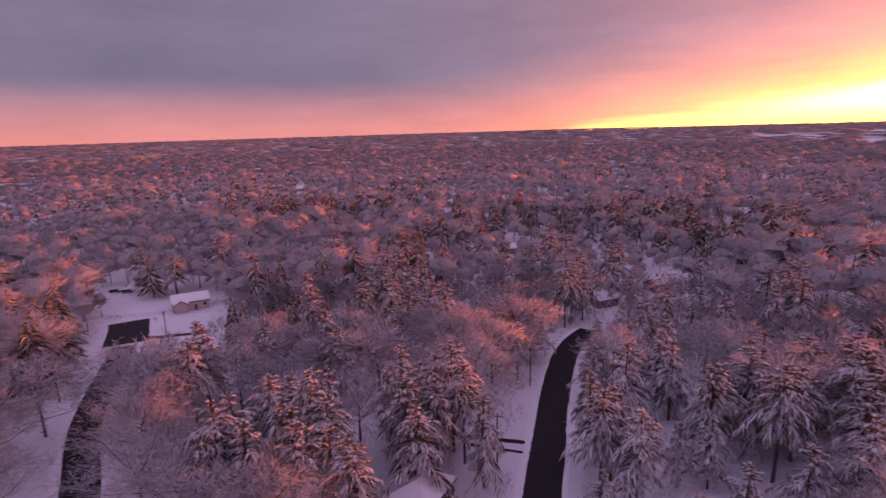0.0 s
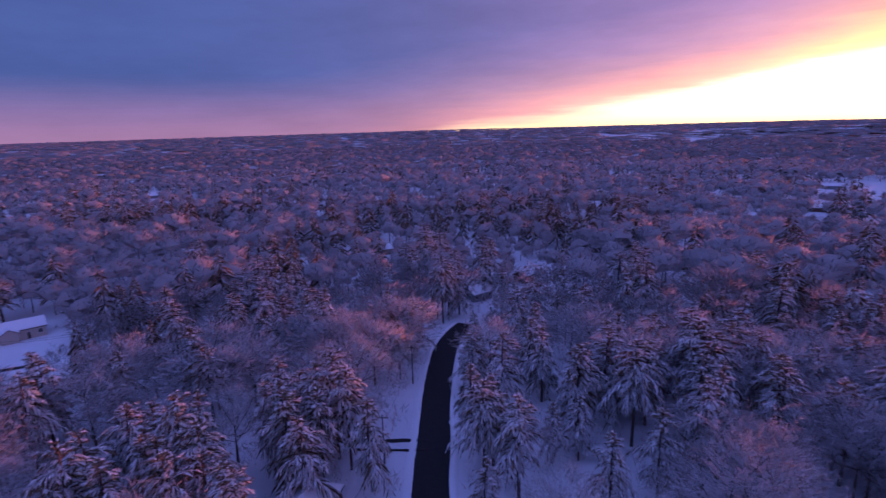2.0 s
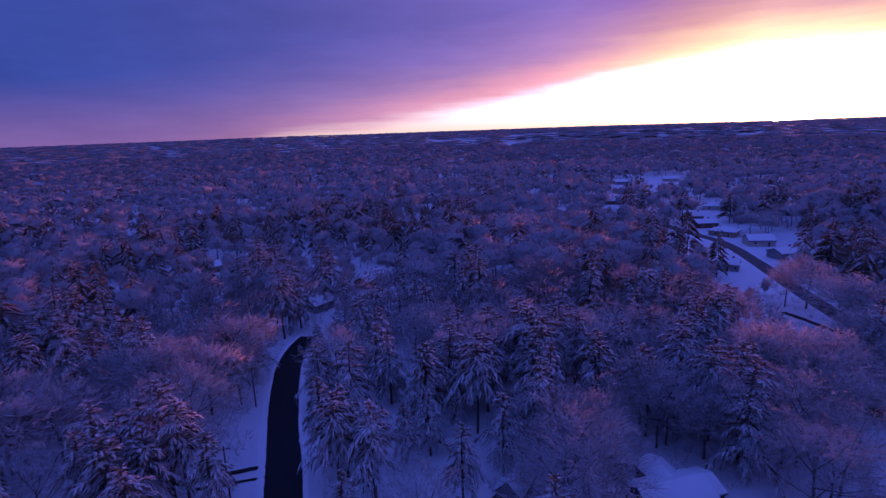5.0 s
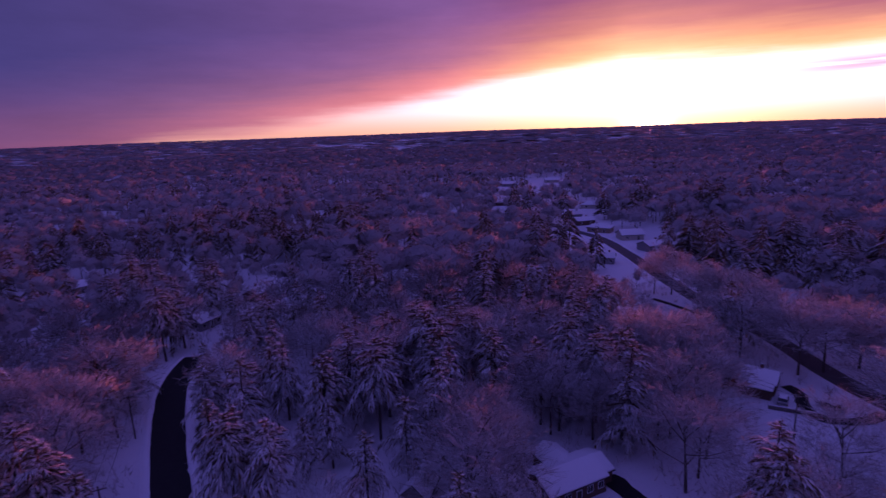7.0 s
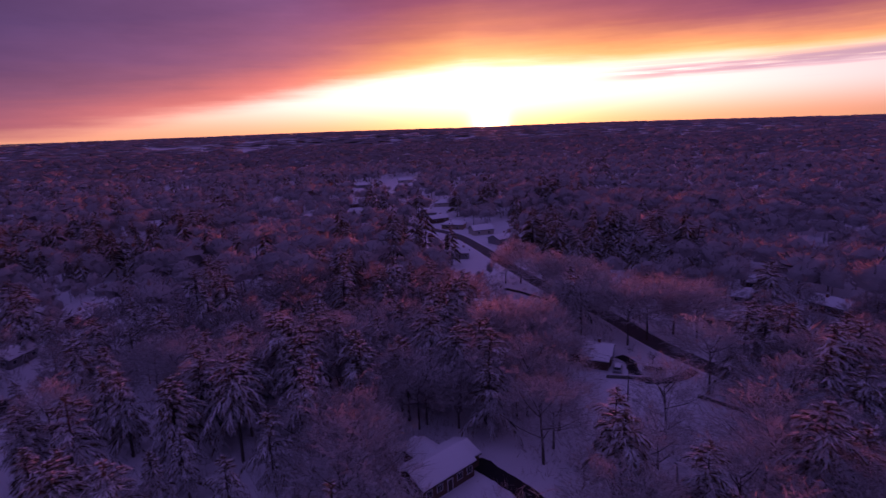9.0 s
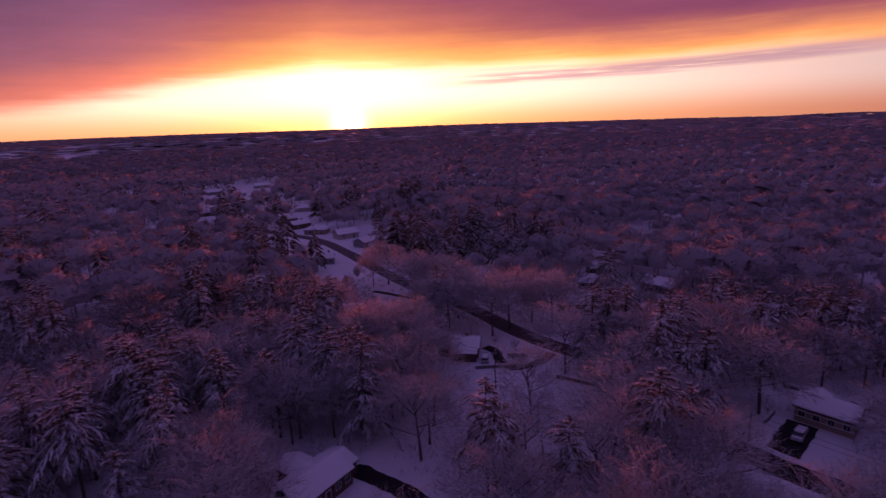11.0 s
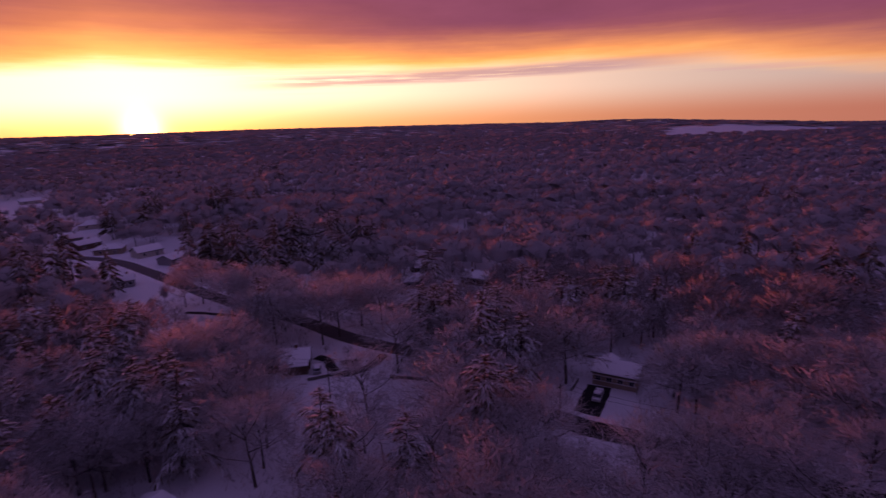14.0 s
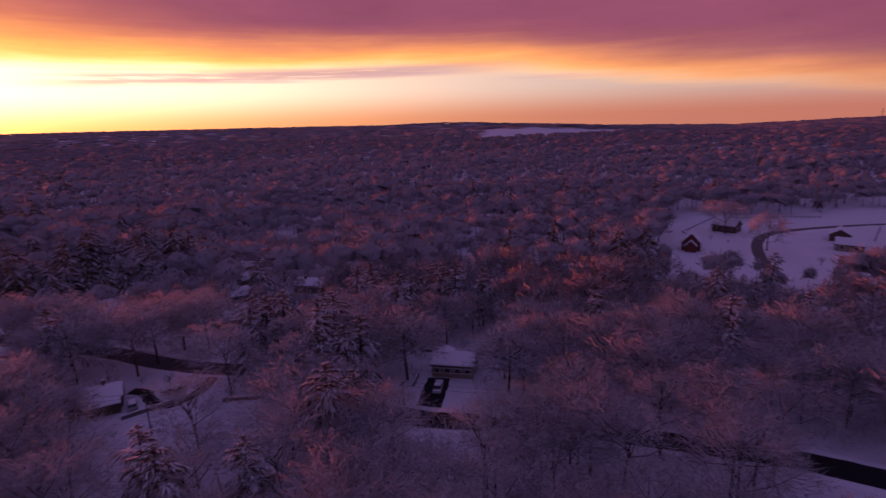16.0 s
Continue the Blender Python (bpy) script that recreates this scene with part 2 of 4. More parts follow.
DARKWOOD = grain_material("weathered_dark_wood", (0.05, 0.04, 0.035), (0.12, 0.095, 0.08), 4.0, 0.85, 0.5, (1, 1, 0.2))
STONE = grain_material("field_stone", (0.08, 0.075, 0.07), (0.24, 0.22, 0.20), 2.2, 0.9, 0.9)
STEEL = grain_material("galvanised_steel", (0.20, 0.20, 0.21), (0.34, 0.34, 0.35), 6.0, 0.5, 0.1)
RUBBER = grain_material("tyre_rubber", (0.012, 0.012, 0.012), (0.03, 0.03, 0.03), 8.0, 0.8, 0.1)
PAINT = {k: grain_material(k + "_car_paint", a, c, 1.5, 0.3, 0.02, spec=0.5)
         for k, a, c in (("black", (0.015, 0.015, 0.017), (0.03, 0.03, 0.033)), ("silver", (0.32, 0.32, 0.33), (0.42, 0.42, 0.43)), ("blue", (0.02, 0.03, 0.07), (0.035, 0.05, 0.11)))}
GLASS, _g, _b = material("dark_window_glass", 0.06, 0.6)
_b.inputs["Base Color"].default_value = (0.02, 0.022, 0.028, 1)


# ---------------------------------------------------------------- mesh helpers
def tri_mesh(name, v, f, mats, index=None):
    """A mesh from arrays of points and triangles."""
    v, f = np.asarray(v, np.float32), np.asarray(f, np.int32)
    me = bpy.data.meshes.new(name)
    me.vertices.add(len(v))
    me.vertices.foreach_set("co", v.ravel())
    me.loops.add(3 * len(f))
    me.loops.foreach_set("vertex_index", f.ravel())
    me.polygons.add(len(f))
    me.polygons.foreach_set("loop_start", np.arange(0, 3 * len(f), 3, dtype=np.int32))
    if index is not None:
        me.polygons.foreach_set("material_index", np.asarray(index, np.int32))
    for m in mats:
        me.materials.append(m)
    me.update(calc_edges=True)
    return me


def empty(name, m, label, category, group=""):
    ob = new(name)
    ob.empty_display_size = 0.5
    ob.matrix_basis = m
    return tagged(ob, label, category, group)


def part(name, bm, mat, parent, label=""):
    """Links a bmesh as one mesh object under a thing or a part."""
    me = bpy.data.meshes.new(name)
    bmesh.ops.recalc_face_normals(bm, faces=bm.faces)
    bm.to_mesh(me)
    bm.free()
    me.materials.append(mat)
    ob = new(name, me)
    ob.parent = parent
    return tagged(ob, label)


def box(bm, c, s, rz=0.0, bevel=0.0):
    m = pose(c[0], c[1], c[2], 0, 0, rz) @ Matrix.Diagonal((*s, 1))
    made = bmesh.ops.create_cube(bm, size=1, matrix=m)
    if bevel:
        edges = list({e for v in made["verts"] for e in v.link_edges})
        bmesh.ops.bevel(bm, geom=edges, offset=bevel, segments=2, affect="EDGES", profile=0.6)
    return bm


def boxed(c, s, rz=0.0, bevel=0.0):
    return box(bmesh.new(), c, s, rz, bevel)


def prism(points, x0, x1):
    """An outline in y, z drawn out along x."""
    bm = bmesh.new()
    ends = [[bm.verts.new((x, y, z)) for y, z in points] for x in (x0, x1)]
    n = len(points)
    for i in range(n):
        bm.faces.new((ends[0][i], ends[0][(i + 1) % n], ends[1][(i + 1) % n], ends[1][i]))
    bm.faces.new(ends[0][::-1])
    bm.faces.new(ends[1])
    return bm


def rod(bm, p, q, r0, r1, sides=6):
    p, q = Vector(p), Vector(q)
    m = Matrix.Translation((p + q) / 2) @ (q - p).to_track_quat("Z", "Y").to_matrix().to_4x4()
    bmesh.ops.create_cone(bm, cap_ends=True, segments=sides, radius1=r0, radius2=r1, depth=(q - p).length, matrix=m)
    return bm


# ---------------------------------------------------------------- ground
RIM = [(-180, 20), (-60, 26), (-40, 30), (0, 43), (40, 44), (46, 44), (60, 36), (74, 36), (97, 16), (119, -10), (128, -44), (139, -60), (150, -24), (165, 0), (180, 20)]
RIM_A, RIM_Z = np.array(RIM, float).T


def ground_z(x, y):
    """The land is level near by and lifts or falls slowly to a far rim fitted to the camera's skyline."""
    x, y = np.asarray(x, float), np.asarray(y, float)
    r, a = np.hypot(x, y), np.degrees(np.arctan2(x, y))
    k = np.clip((r - 900) / 3900, 0, 1)
    z = np.interp(a, RIM_A, RIM_Z) * k * k * (3 - 2 * k)
    for hx, hy, w, h in ((1850, 1700, 420, 16), (2300, 1300, 500, 14), (1750, -1050, 330, 22), (3300, -1300, 500, 24), (2900, 300, 600, 12), (900, 3400, 700, 14)):
        z = z + h * np.exp(-((x - hx) ** 2 + (y - hy) ** 2) / w ** 2)
    return z


def build_ground():
    rings = np.concatenate([np.linspace(0, 400, 21)[1:], np.geomspace(430, 4900, 44)])
    n = 180
    a = np.arange(n) * 2 * np.pi / n
    x, y = np.outer(rings, np.sin(a)).ravel(), np.outer(rings, np.cos(a)).ravel()
    v = np.vstack([[[0, 0, 0]], np.stack([x, y, ground_z(x, y)], 1)])
    i, j = np.meshgrid(np.arange(len(rings) - 1), np.arange(n), indexing="ij")
    p, q = (1 + i * n + j).ravel(), (1 + i * n + (j + 1) % n).ravel()
    f = np.vstack([np.stack([p, q, q + n], 1), np.stack([p, q + n, p + n], 1)])[:, ::-1]
    j = np.arange(n)
    f = np.vstack([f, np.stack([0 * j, 1 + (j + 1) % n, 1 + j], 1)])
    me = tri_mesh("ground", v, f, [SNOW])
    me.polygons.foreach_set("use_smooth", np.ones(len(f), bool))
    tagged(new("ground", me), "snow-covered ground under the woods and yards", "ground", kind="structure")


build_ground()


# ---------------------------------------------------------------- roads
def smooth_line(points, step=2.0):
    p = np.array(points, float)
    p = np.vstack([2 * p[0] - p[1], p, 2 * p[-1] - p[-2]])
    out = []
    for k in range(1, len(p) - 2):
        a, b, c, e = p[k - 1:k + 3]
        for t in np.arange(0, 1, step / max(np.linalg.norm(c - b), step)):
            out.append(0.5 * (2 * b + (c - a) * t + (2 * a - 5 * b + 4 * c - e) * t * t + (3 * b - a - 3 * c + e) * t ** 3))
    return np.array(out + [p[-2]])


def strip(points, width, z, mat, name, label, ragged=0.15, category="road"):
    c = smooth_line(points)
    t = np.gradient(c, axis=0)
    t /= np.linalg.norm(t, axis=1, keepdims=True)
    side = np.stack([t[:, 1], -t[:, 0]], 1)
    rng = np.random.default_rng(len(c))
    cols = []
    for u in (-1, -0.5, 0, 0.5, 1):
        off = u * width / 2 + (rng.normal(0, ragged, len(c)) if abs(u) == 1 else 0)
        q = c + side * np.asarray(off).reshape(-1, 1)
        cols.append(np.column_stack([q, np.full(len(c), z + 0.05 * (1 - u * u))]))
    v = np.stack(cols, 1).reshape(-1, 3)
    n = len(c)
    i, j = np.meshgrid(np.arange(n - 1), np.arange(4), indexing="ij")
    p = (i * 5 + j).ravel()
    f = np.vstack([np.stack([p, p + 1, p + 6], 1), np.stack([p, p + 6, p + 5], 1)])
    ob = tagged(new(name, tri_mesh(name, v, f, [mat])), label, category, kind="structure")
    return c, side, ob


def bank(c, side, width, name, label):
    """A ploughed ridge of snow along both edges of a road."""
    rng = np.random.default_rng(7)
    vs, fs = [], []
    for s in (-1, 1):
        base = len(vs) and sum(len(x) for x in vs)
        wob = np.convolve(rng.normal(0, 1, len(c) + 4), np.ones(5) / 5, "valid")
        prof = [(-0.1, 0.02), (0.15, 0.22), (0.55, 0.38), (1.05, 0.24), (1.7, -0.02)]
        rows = [np.column_stack([c + side * (s * (width / 2 + o + 0.25 * wob))[:, None], h * (1 + 0.6 * wob)]) if h > 0 else
                np.column_stack([c + side * (s * (width / 2 + o + 0.25 * wob))[:, None], np.full(len(c), h)]) for o, h in prof]
        vs.append(np.stack(rows, 1).reshape(-1, 3))
        i, j = np.meshgrid(np.arange(len(c) - 1), np.arange(4), indexing="ij")
        p = base + (i * 5 + j).ravel()
        fs += [np.stack([p, p + 1, p + 6], 1), np.stack([p, p + 6, p + 5], 1)]
    me = tri_mesh(name, np.vstack(vs), np.vstack(fs), [SNOW_CAP])
    me.polygons.foreach_set("use_smooth", np.ones(len(me.polygons), bool))
    tagged(new(name, me), label, "snow bank", kind="stuff")


LANE = [(9, 48), (12.5, 64), (15.5, 78.7), (19.1, 92), (23.1, 106.7), (28.4, 124.4), (33.7, 138), (38.5, 146), (44, 153)]
WEST_ROAD = [(-52, 60), (-63.7, 80.7), (-72.0, 94.0), (-79.3, 107), (-87, 126), (-93, 142), (-96, 150)]
MAIN_ROAD = [(318, 262), (285, 215), (269, 183), (255.5, 151), (235, 126), (216, 105.5), (195, 83), (180, 65.5), (162, 41), (148, 26), (139.5, 15), (133, 4)]
EAST_ROAD = [(101, -21), (92.9, -31.2), (87.4, -41.1), (74.6, -61.0), (65.7, -72.5), (56.4, -84.1), (45.1, -94.2), (30, -106)]
FARM_ROAD = [(128, -176), (146, -190), (160, -203), (172, -217), (181, -232), (183.5, -246), (181.2, -270.9), (170.7, -308.4), (150, -345)]
ROADS = []
for points, width, nm, lab, mt, seen in ((LANE, 6.8, "road_lane", "bare wet asphalt lane between ploughed snow", ASPHALT, lambda x, y: y < 140),
                                   (WEST_ROAD, 6.6, "road_west", "bare dark asphalt road through snowy yards", ASPHALT, lambda x, y: y < 106),
                                   (MAIN_ROAD, 6.6, "road_main", "slushy asphalt road curving past snowy yards", SLUSH, lambda x, y: 99 < y < 185 or 61 < y < 90 or 13 < y < 28),
                                   (EAST_ROAD, 6.4, "road_east", "dark asphalt road under frosted trees", ASPHALT, lambda x, y: 88.5 < x < 95 or 66 < x < 75 or x < 56),
                                   (FARM_ROAD, 5.0, "road_farm", "packed brown track curving round a snowy field", GRAVEL, lambda x, y: y < -205)):
    line, sides, _ = strip(points, width, 0.03, mt, nm, lab)
    bank(line, sides, width, "snow_bank", "ploughed snow bank along the road edge")
    ROADS.append((line, width / 2 + 1.6, seen))
for points, width, lab in (([(-97, 157), (-91, 156.5), (-85, 157.8), (-76, 160)], 2.4, "dark asphalt drive with snow beside it"),
                           # wide dark patch on the snow where the west road ends
                           ([(-107, 172), (-101.5, 162), (-96.5, 151.5)], 12.0, "wide dark patch past the end of the road"),
                           ([(133, 30), (130.5, 26.5), (125.3, 24.4), (122, 20.5), (126, 15), (133, 12)], 2.8, "curved dark driveway round a snowy island"),
                           ([(75.8, 42), (74, 36), (72.4, 31), (68, 23)], 3.6, "dark cleared driveway beside the house"),
                           ([(109.5, -38.4), (104, -35.4), (97.5, -31.6)], 5.4, "dark cleared driveway with a parked pickup"),
                           # two narrow dark strips across the snow beside the lane
                           ([(4, 97.5), (11.5, 95.2), (19, 93)], 1.2, "narrow dark strip running to the lane"),
                           ([(4, 94), (12, 91.5), (18, 90)], 0.9, "narrow dark strip running to the lane"),
                           ([(174.2, 81.6), (171, 70), (167.4, 59.6)], 2.2, "dark wheel-worn driveway")):
    line, sides, _ = strip(points, width, 0.06, ASPHALT, "driveway", lab, 0.12, "driveway")
    ROADS.append((line, width / 2 + 0.8, lambda x, y: True))


# ---------------------------------------------------------------- open ground
# yards and fields without trees, some cleared so the camera sees houses: x, y, radius
YARDS_WEST = [(-95, 184, 12), (-103, 178, 10), (-86, 171, 9), (-82, 180, 7), (-99, 158, 9), (-128, 200, 9), (-131, 208, 8), (-88, 107, 5), (-86, 99, 5),
              (-102, 146, 5), (-77, 86, 4), (-4, 78, 8), (-3, 70, 6), (5, 84, 3), (8, 134, 4), (-55, 118, 3), (36, 153, 5)]
YARDS_EAST = [(68, 47, 9), (60, 41, 7), (54, 37, 6), (76, 40, 5), (128, 35, 9), (118, 32, 7), (109, 30, 7), (120, 37, 5), (104, 31, 6), (115, 28, 6), (103, 27, 5), (132, 24, 6), (132, 20, 5), 
              (157, 68, 6), (113, 6, 5), (110, -43, 10), (101, -38, 6), (118, -55, 6), (120, -42, 5), (88, -34, 3), (124, -2, 5), (87, 5, 4), (45, 62, 4)]
YARDS_FAR = [(205, 116, 11), (213, 112, 9), (268, 140, 14), (252, 116, 14), (240, 104, 10), (288, 182, 13), (275, 160, 12), (306, 196, 10), (298, 140, 9),
             (196, 74, 8), (182, 40, 7), (170, 9, 7), (194, -19, 7), (212, 1, 5), (340, 220, 16), (352, 222, 12), (335, 236, 10), (55, 175, 3)]
FARM = [(178, -184, 12), (190, -212, 18), (210, -215, 16), (222, -240, 20), (205, -262, 20), (190, -285, 18), (165, -232, 22), (150, -212, 18), (135, -197, 12),
        (150, -245, 16), (158, -268, 18), (160, -300, 22), (185, -330, 26), (150, -335, 20)]
FAR_FIELDS = [(480, 350, 30), (510, 375, 26), (440, 372, 16)]
HOUSES_MID = [(55, 177, 24, 9), (80, 193, 35, 8), (34, 262, 10, 11), (2, 384, -10, 14), (227, 395, -25, 15), (151, 188, -35, 11), (165, 161, -50, 14), (133, 228, -20, 8),
              (171, 130, -60, 12), (183, 40, -62, 9), (168, 8, -85, 10), (212, 1, -70, 9), (192, 4, -88, 8), (193, -20, 60, 11), (86, 5, -75, 8), (124, -2, -60, 9),
              (210, 121, -65, 8), (162, 158, -45, 12), (49, 61, 30, 6)]
HOUSES_FAR = [(284, 325, -40, 14), (445, 374, -50, 18), (495, 354, -50, 16), (198, 261, -30, 11), (227, 280, -35, 12), (259, 270, -40, 12), (330, 290, -45, 14), (337, 239, -52, 15),
              (351, 215, -55, 15), (-156, 597, 15, 18), (-242, 537, 20, 18), (-159, 613, 10, 14), (288, 182, -30, 12), (273, 161, -75, 13), (264, 138, -40, 12), (247, 117, -20, 12),
              (236, 104, -60, 11), (442, 371, -45, 15), (325, 283, -45, 14), (170, 127, -50, 10), (170, -46, 60, 10), (305, 200, -50, 10)]
YARDS_SMALL = np.array([(x, y, L * 0.4) for x, y, _, L in HOUSES_MID + HOUSES_FAR], float)
CLEAR = np.vstack([YARDS_SMALL, np.array(YARDS_WEST, float), np.array(YARDS_EAST, float) * [1, 1, 0.72], np.array(YARDS_FAR, float) * [1, 1, 0.6], np.array(FARM + FAR_FIELDS, float)])
LINE = np.vstack([np.column_stack([c, np.full(len(c), w)]) for c, w, _ in ROADS])
# openings that nearer trees must not hide from the camera
OPEN = np.vstack([np.column_stack([c, np.full(len(c), w - 1.0)])[[test(x, y) for x, y in c]] for c, w, test in ROADS] + [YARDS_SMALL * [1, 1, 0.8], CLEAR[len(YARDS_SMALL):] * [1, 1, 0.72], np.array([(127, 34, 7), (120, 30, 5), (111, -43, 7), (104, -37, 4)], float)])


def blocked(x, y, margin, reach):
    """Whether trees at x, y would stand on open ground, or hide an opening from the camera."""
    bad = np.zeros(len(x), bool)
    for k in (1.0,) if reach == 0 else np.concatenate([[1.0], 1 + reach * np.linspace(0.12, 1, 9)]):
        px, py = x * k, y * k
        for i in range(0, len(x), 4000):
            s = slice(i, i + 4000)
            for spots in ((CLEAR, LINE) if k == 1.0 else (OPEN,)):
                if len(spots):
                    d = np.hypot(px[s, None] - spots[:, 0], py[s, None] - spots[:, 1])
                    bad[s] |= (d < spots[:, 2] + margin * (1.0 if k == 1.0 else 0.5)).any(1)
    return bad


def scatter(rng, r0, r1, a0, a1, gap):
    """Jittered points in a sector: radii in metres, azimuths in degrees."""
    g = np.arange(-r1, r1, gap)
    x, y = (q.ravel() + rng.uniform(-0.42, 0.42, len(g) ** 2) * gap for q in np.meshgrid(g, g))
    r, a = np.hypot(x, y), np.degrees(np.arctan2(x, y))
    keep = (r > r0) & (r < r1) & (a > a0) & (a < a1)
    return x[keep], y[keep]


# ---------------------------------------------------------------- tree shapes
def unit(v):
    return v / (np.linalg.norm(v, axis=-1, keepdims=True) + 1e-9)


def slivers(p, q, w, rng):
    """Thin triangles from p to q, w wide at p."""
    n = len(p)
    s = unit(np.cross(q - p, rng.normal(size=(n, 3)))) * np.reshape(w, (-1, 1)) / 2
    v = np.stack([p - s, p + s, q], 1).reshape(-1, 3)
    return v, np.arange(3 * n).reshape(n, 3)


def tubes(p, q, r0, r1, sides=4):
    n = len(p)
    d = unit(q - p)
    u = unit(np.cross(d, np.where(np.abs(d[:, 2:]) > 0.9, [[1.0, 0, 0]], [[0, 0, 1.0]])))
    w = np.cross(d, u)
    a = np.arange(sides) * 2 * np.pi / sides
    ring = u[:, None] * np.cos(a)[None, :, None] + w[:, None] * np.sin(a)[None, :, None]
    v = np.stack([p[:, None] + ring * np.reshape(r0, (-1, 1, 1)), q[:, None] + ring * np.reshape(r1, (-1, 1, 1))], 1).reshape(-1, 3)
    b = np.arange(n)[:, None] * 2 * sides
    j = np.arange(sides)
    k = (j + 1) % sides
    f = np.concatenate([np.stack([b + j, b + k, b + sides + k], -1), np.stack([b + j, b + sides + k, b + sides + j], -1)], 1).reshape(-1, 3)
    return v, f


def join(*pieces):
    vs, fs, n = [], [], 0
    for v, f in pieces:
        vs.append(v)
        fs.append(f + n)
        n += len(v)
    return np.vstack(vs), np.vstack(fs)


def spread(rng, d, angle, n):
    """n ways round each way d, leaning off it by about the angle (radians)."""
    d = np.repeat(d, n, 0)
    u = unit(np.cross(d, rng.normal(size=d.shape)))
    a = angle * rng.uniform(0.55, 1.3, (len(d), 1))
    return d * np.cos(a) + u * np.sin(a)


def outward(v, f, heart):
    """Triangles turned so that they face away from the heart of the crown."""
    t = v[f]
    inward = (np.cross(t[:, 1] - t[:, 0], t[:, 2] - t[:, 0]) * (t.mean(1) - heart)).sum(1) < 0
    return np.where(inward[:, None], f[:, ::-1], f)


def softened(me, v, f, heart):
    """Shades a crown of many small pieces as one rounded mass."""
    way = unit(v - heart)
    t = v[f]
    flat = unit(np.cross(t[:, 1] - t[:, 0], t[:, 2] - t[:, 0]))
    me.normals_split_custom_set(unit(way[f] * 0.95 + flat[:, None] * 0.05).reshape(-1, 3).tolist())


def bulge(a, u, height, share, turns):
    """Points of an uneven crown at the azimuths a and heights u (-1 to 1), and the ways outward there."""
    cs = np.sqrt(np.clip(1 - u * u, 0, 1))
    out = np.stack([np.cos(a) * cs, np.sin(a) * cs, u], 1)
    lump = 1 + 0.24 * np.sin(2 * a + turns[0]) * cs + 0.16 * np.sin(3 * a + 3 * u + turns[1]) * cs + 0.07 * np.sin(6 * a - 5 * u + turns[2]) * cs
    return out * (height * 0.37 * lump * share)[:, None] * [1, 1, 0.95] + [0, 0, height * 0.60], out


def dome(rng, n, height, low=-0.5, inner=0.72, turns=None):
    """Scattered points over an uneven crown, and the ways outward there."""
    a, u = rng.uniform(0, 6.28, n), rng.uniform(low, 1, n)
    turns = rng.uniform(0, 6, 3) if turns is None else turns
    return bulge(a, u, height, rng.uniform(inner, 1.0, n), turns)


def massed(rng, height, sides, rings, low, turns, share=0.9):
    """The close mass of fine twigs inside a crown seen from far off."""
    u = np.repeat(np.sin(np.linspace(1.25, math.asin(low), rings)), sides)
    a = np.tile(np.arange(sides) * 2 * np.pi / sides, rings) + rng.uniform(-0.2, 0.2, sides * rings)
    v, _ = bulge(a, u, height, share * rng.uniform(0.9, 1.06, sides * rings), turns)
    v = np.vstack([v, v[:sides].mean(0) + [0, 0, height * 0.02]])
    i, j = (q.ravel() for q in np.meshgrid(np.arange(rings - 1), np.arange(sides), indexing="ij"))
    p, q = i * sides + j, i * sides + (j + 1) % sides
    j = np.arange(sides)
    f = np.vstack([np.stack([p, p + sides, q + sides], 1), np.stack([p, q + sides, q], 1), np.stack([0 * j + sides * rings, j, (j + 1) % sides], 1)])
    return v, f


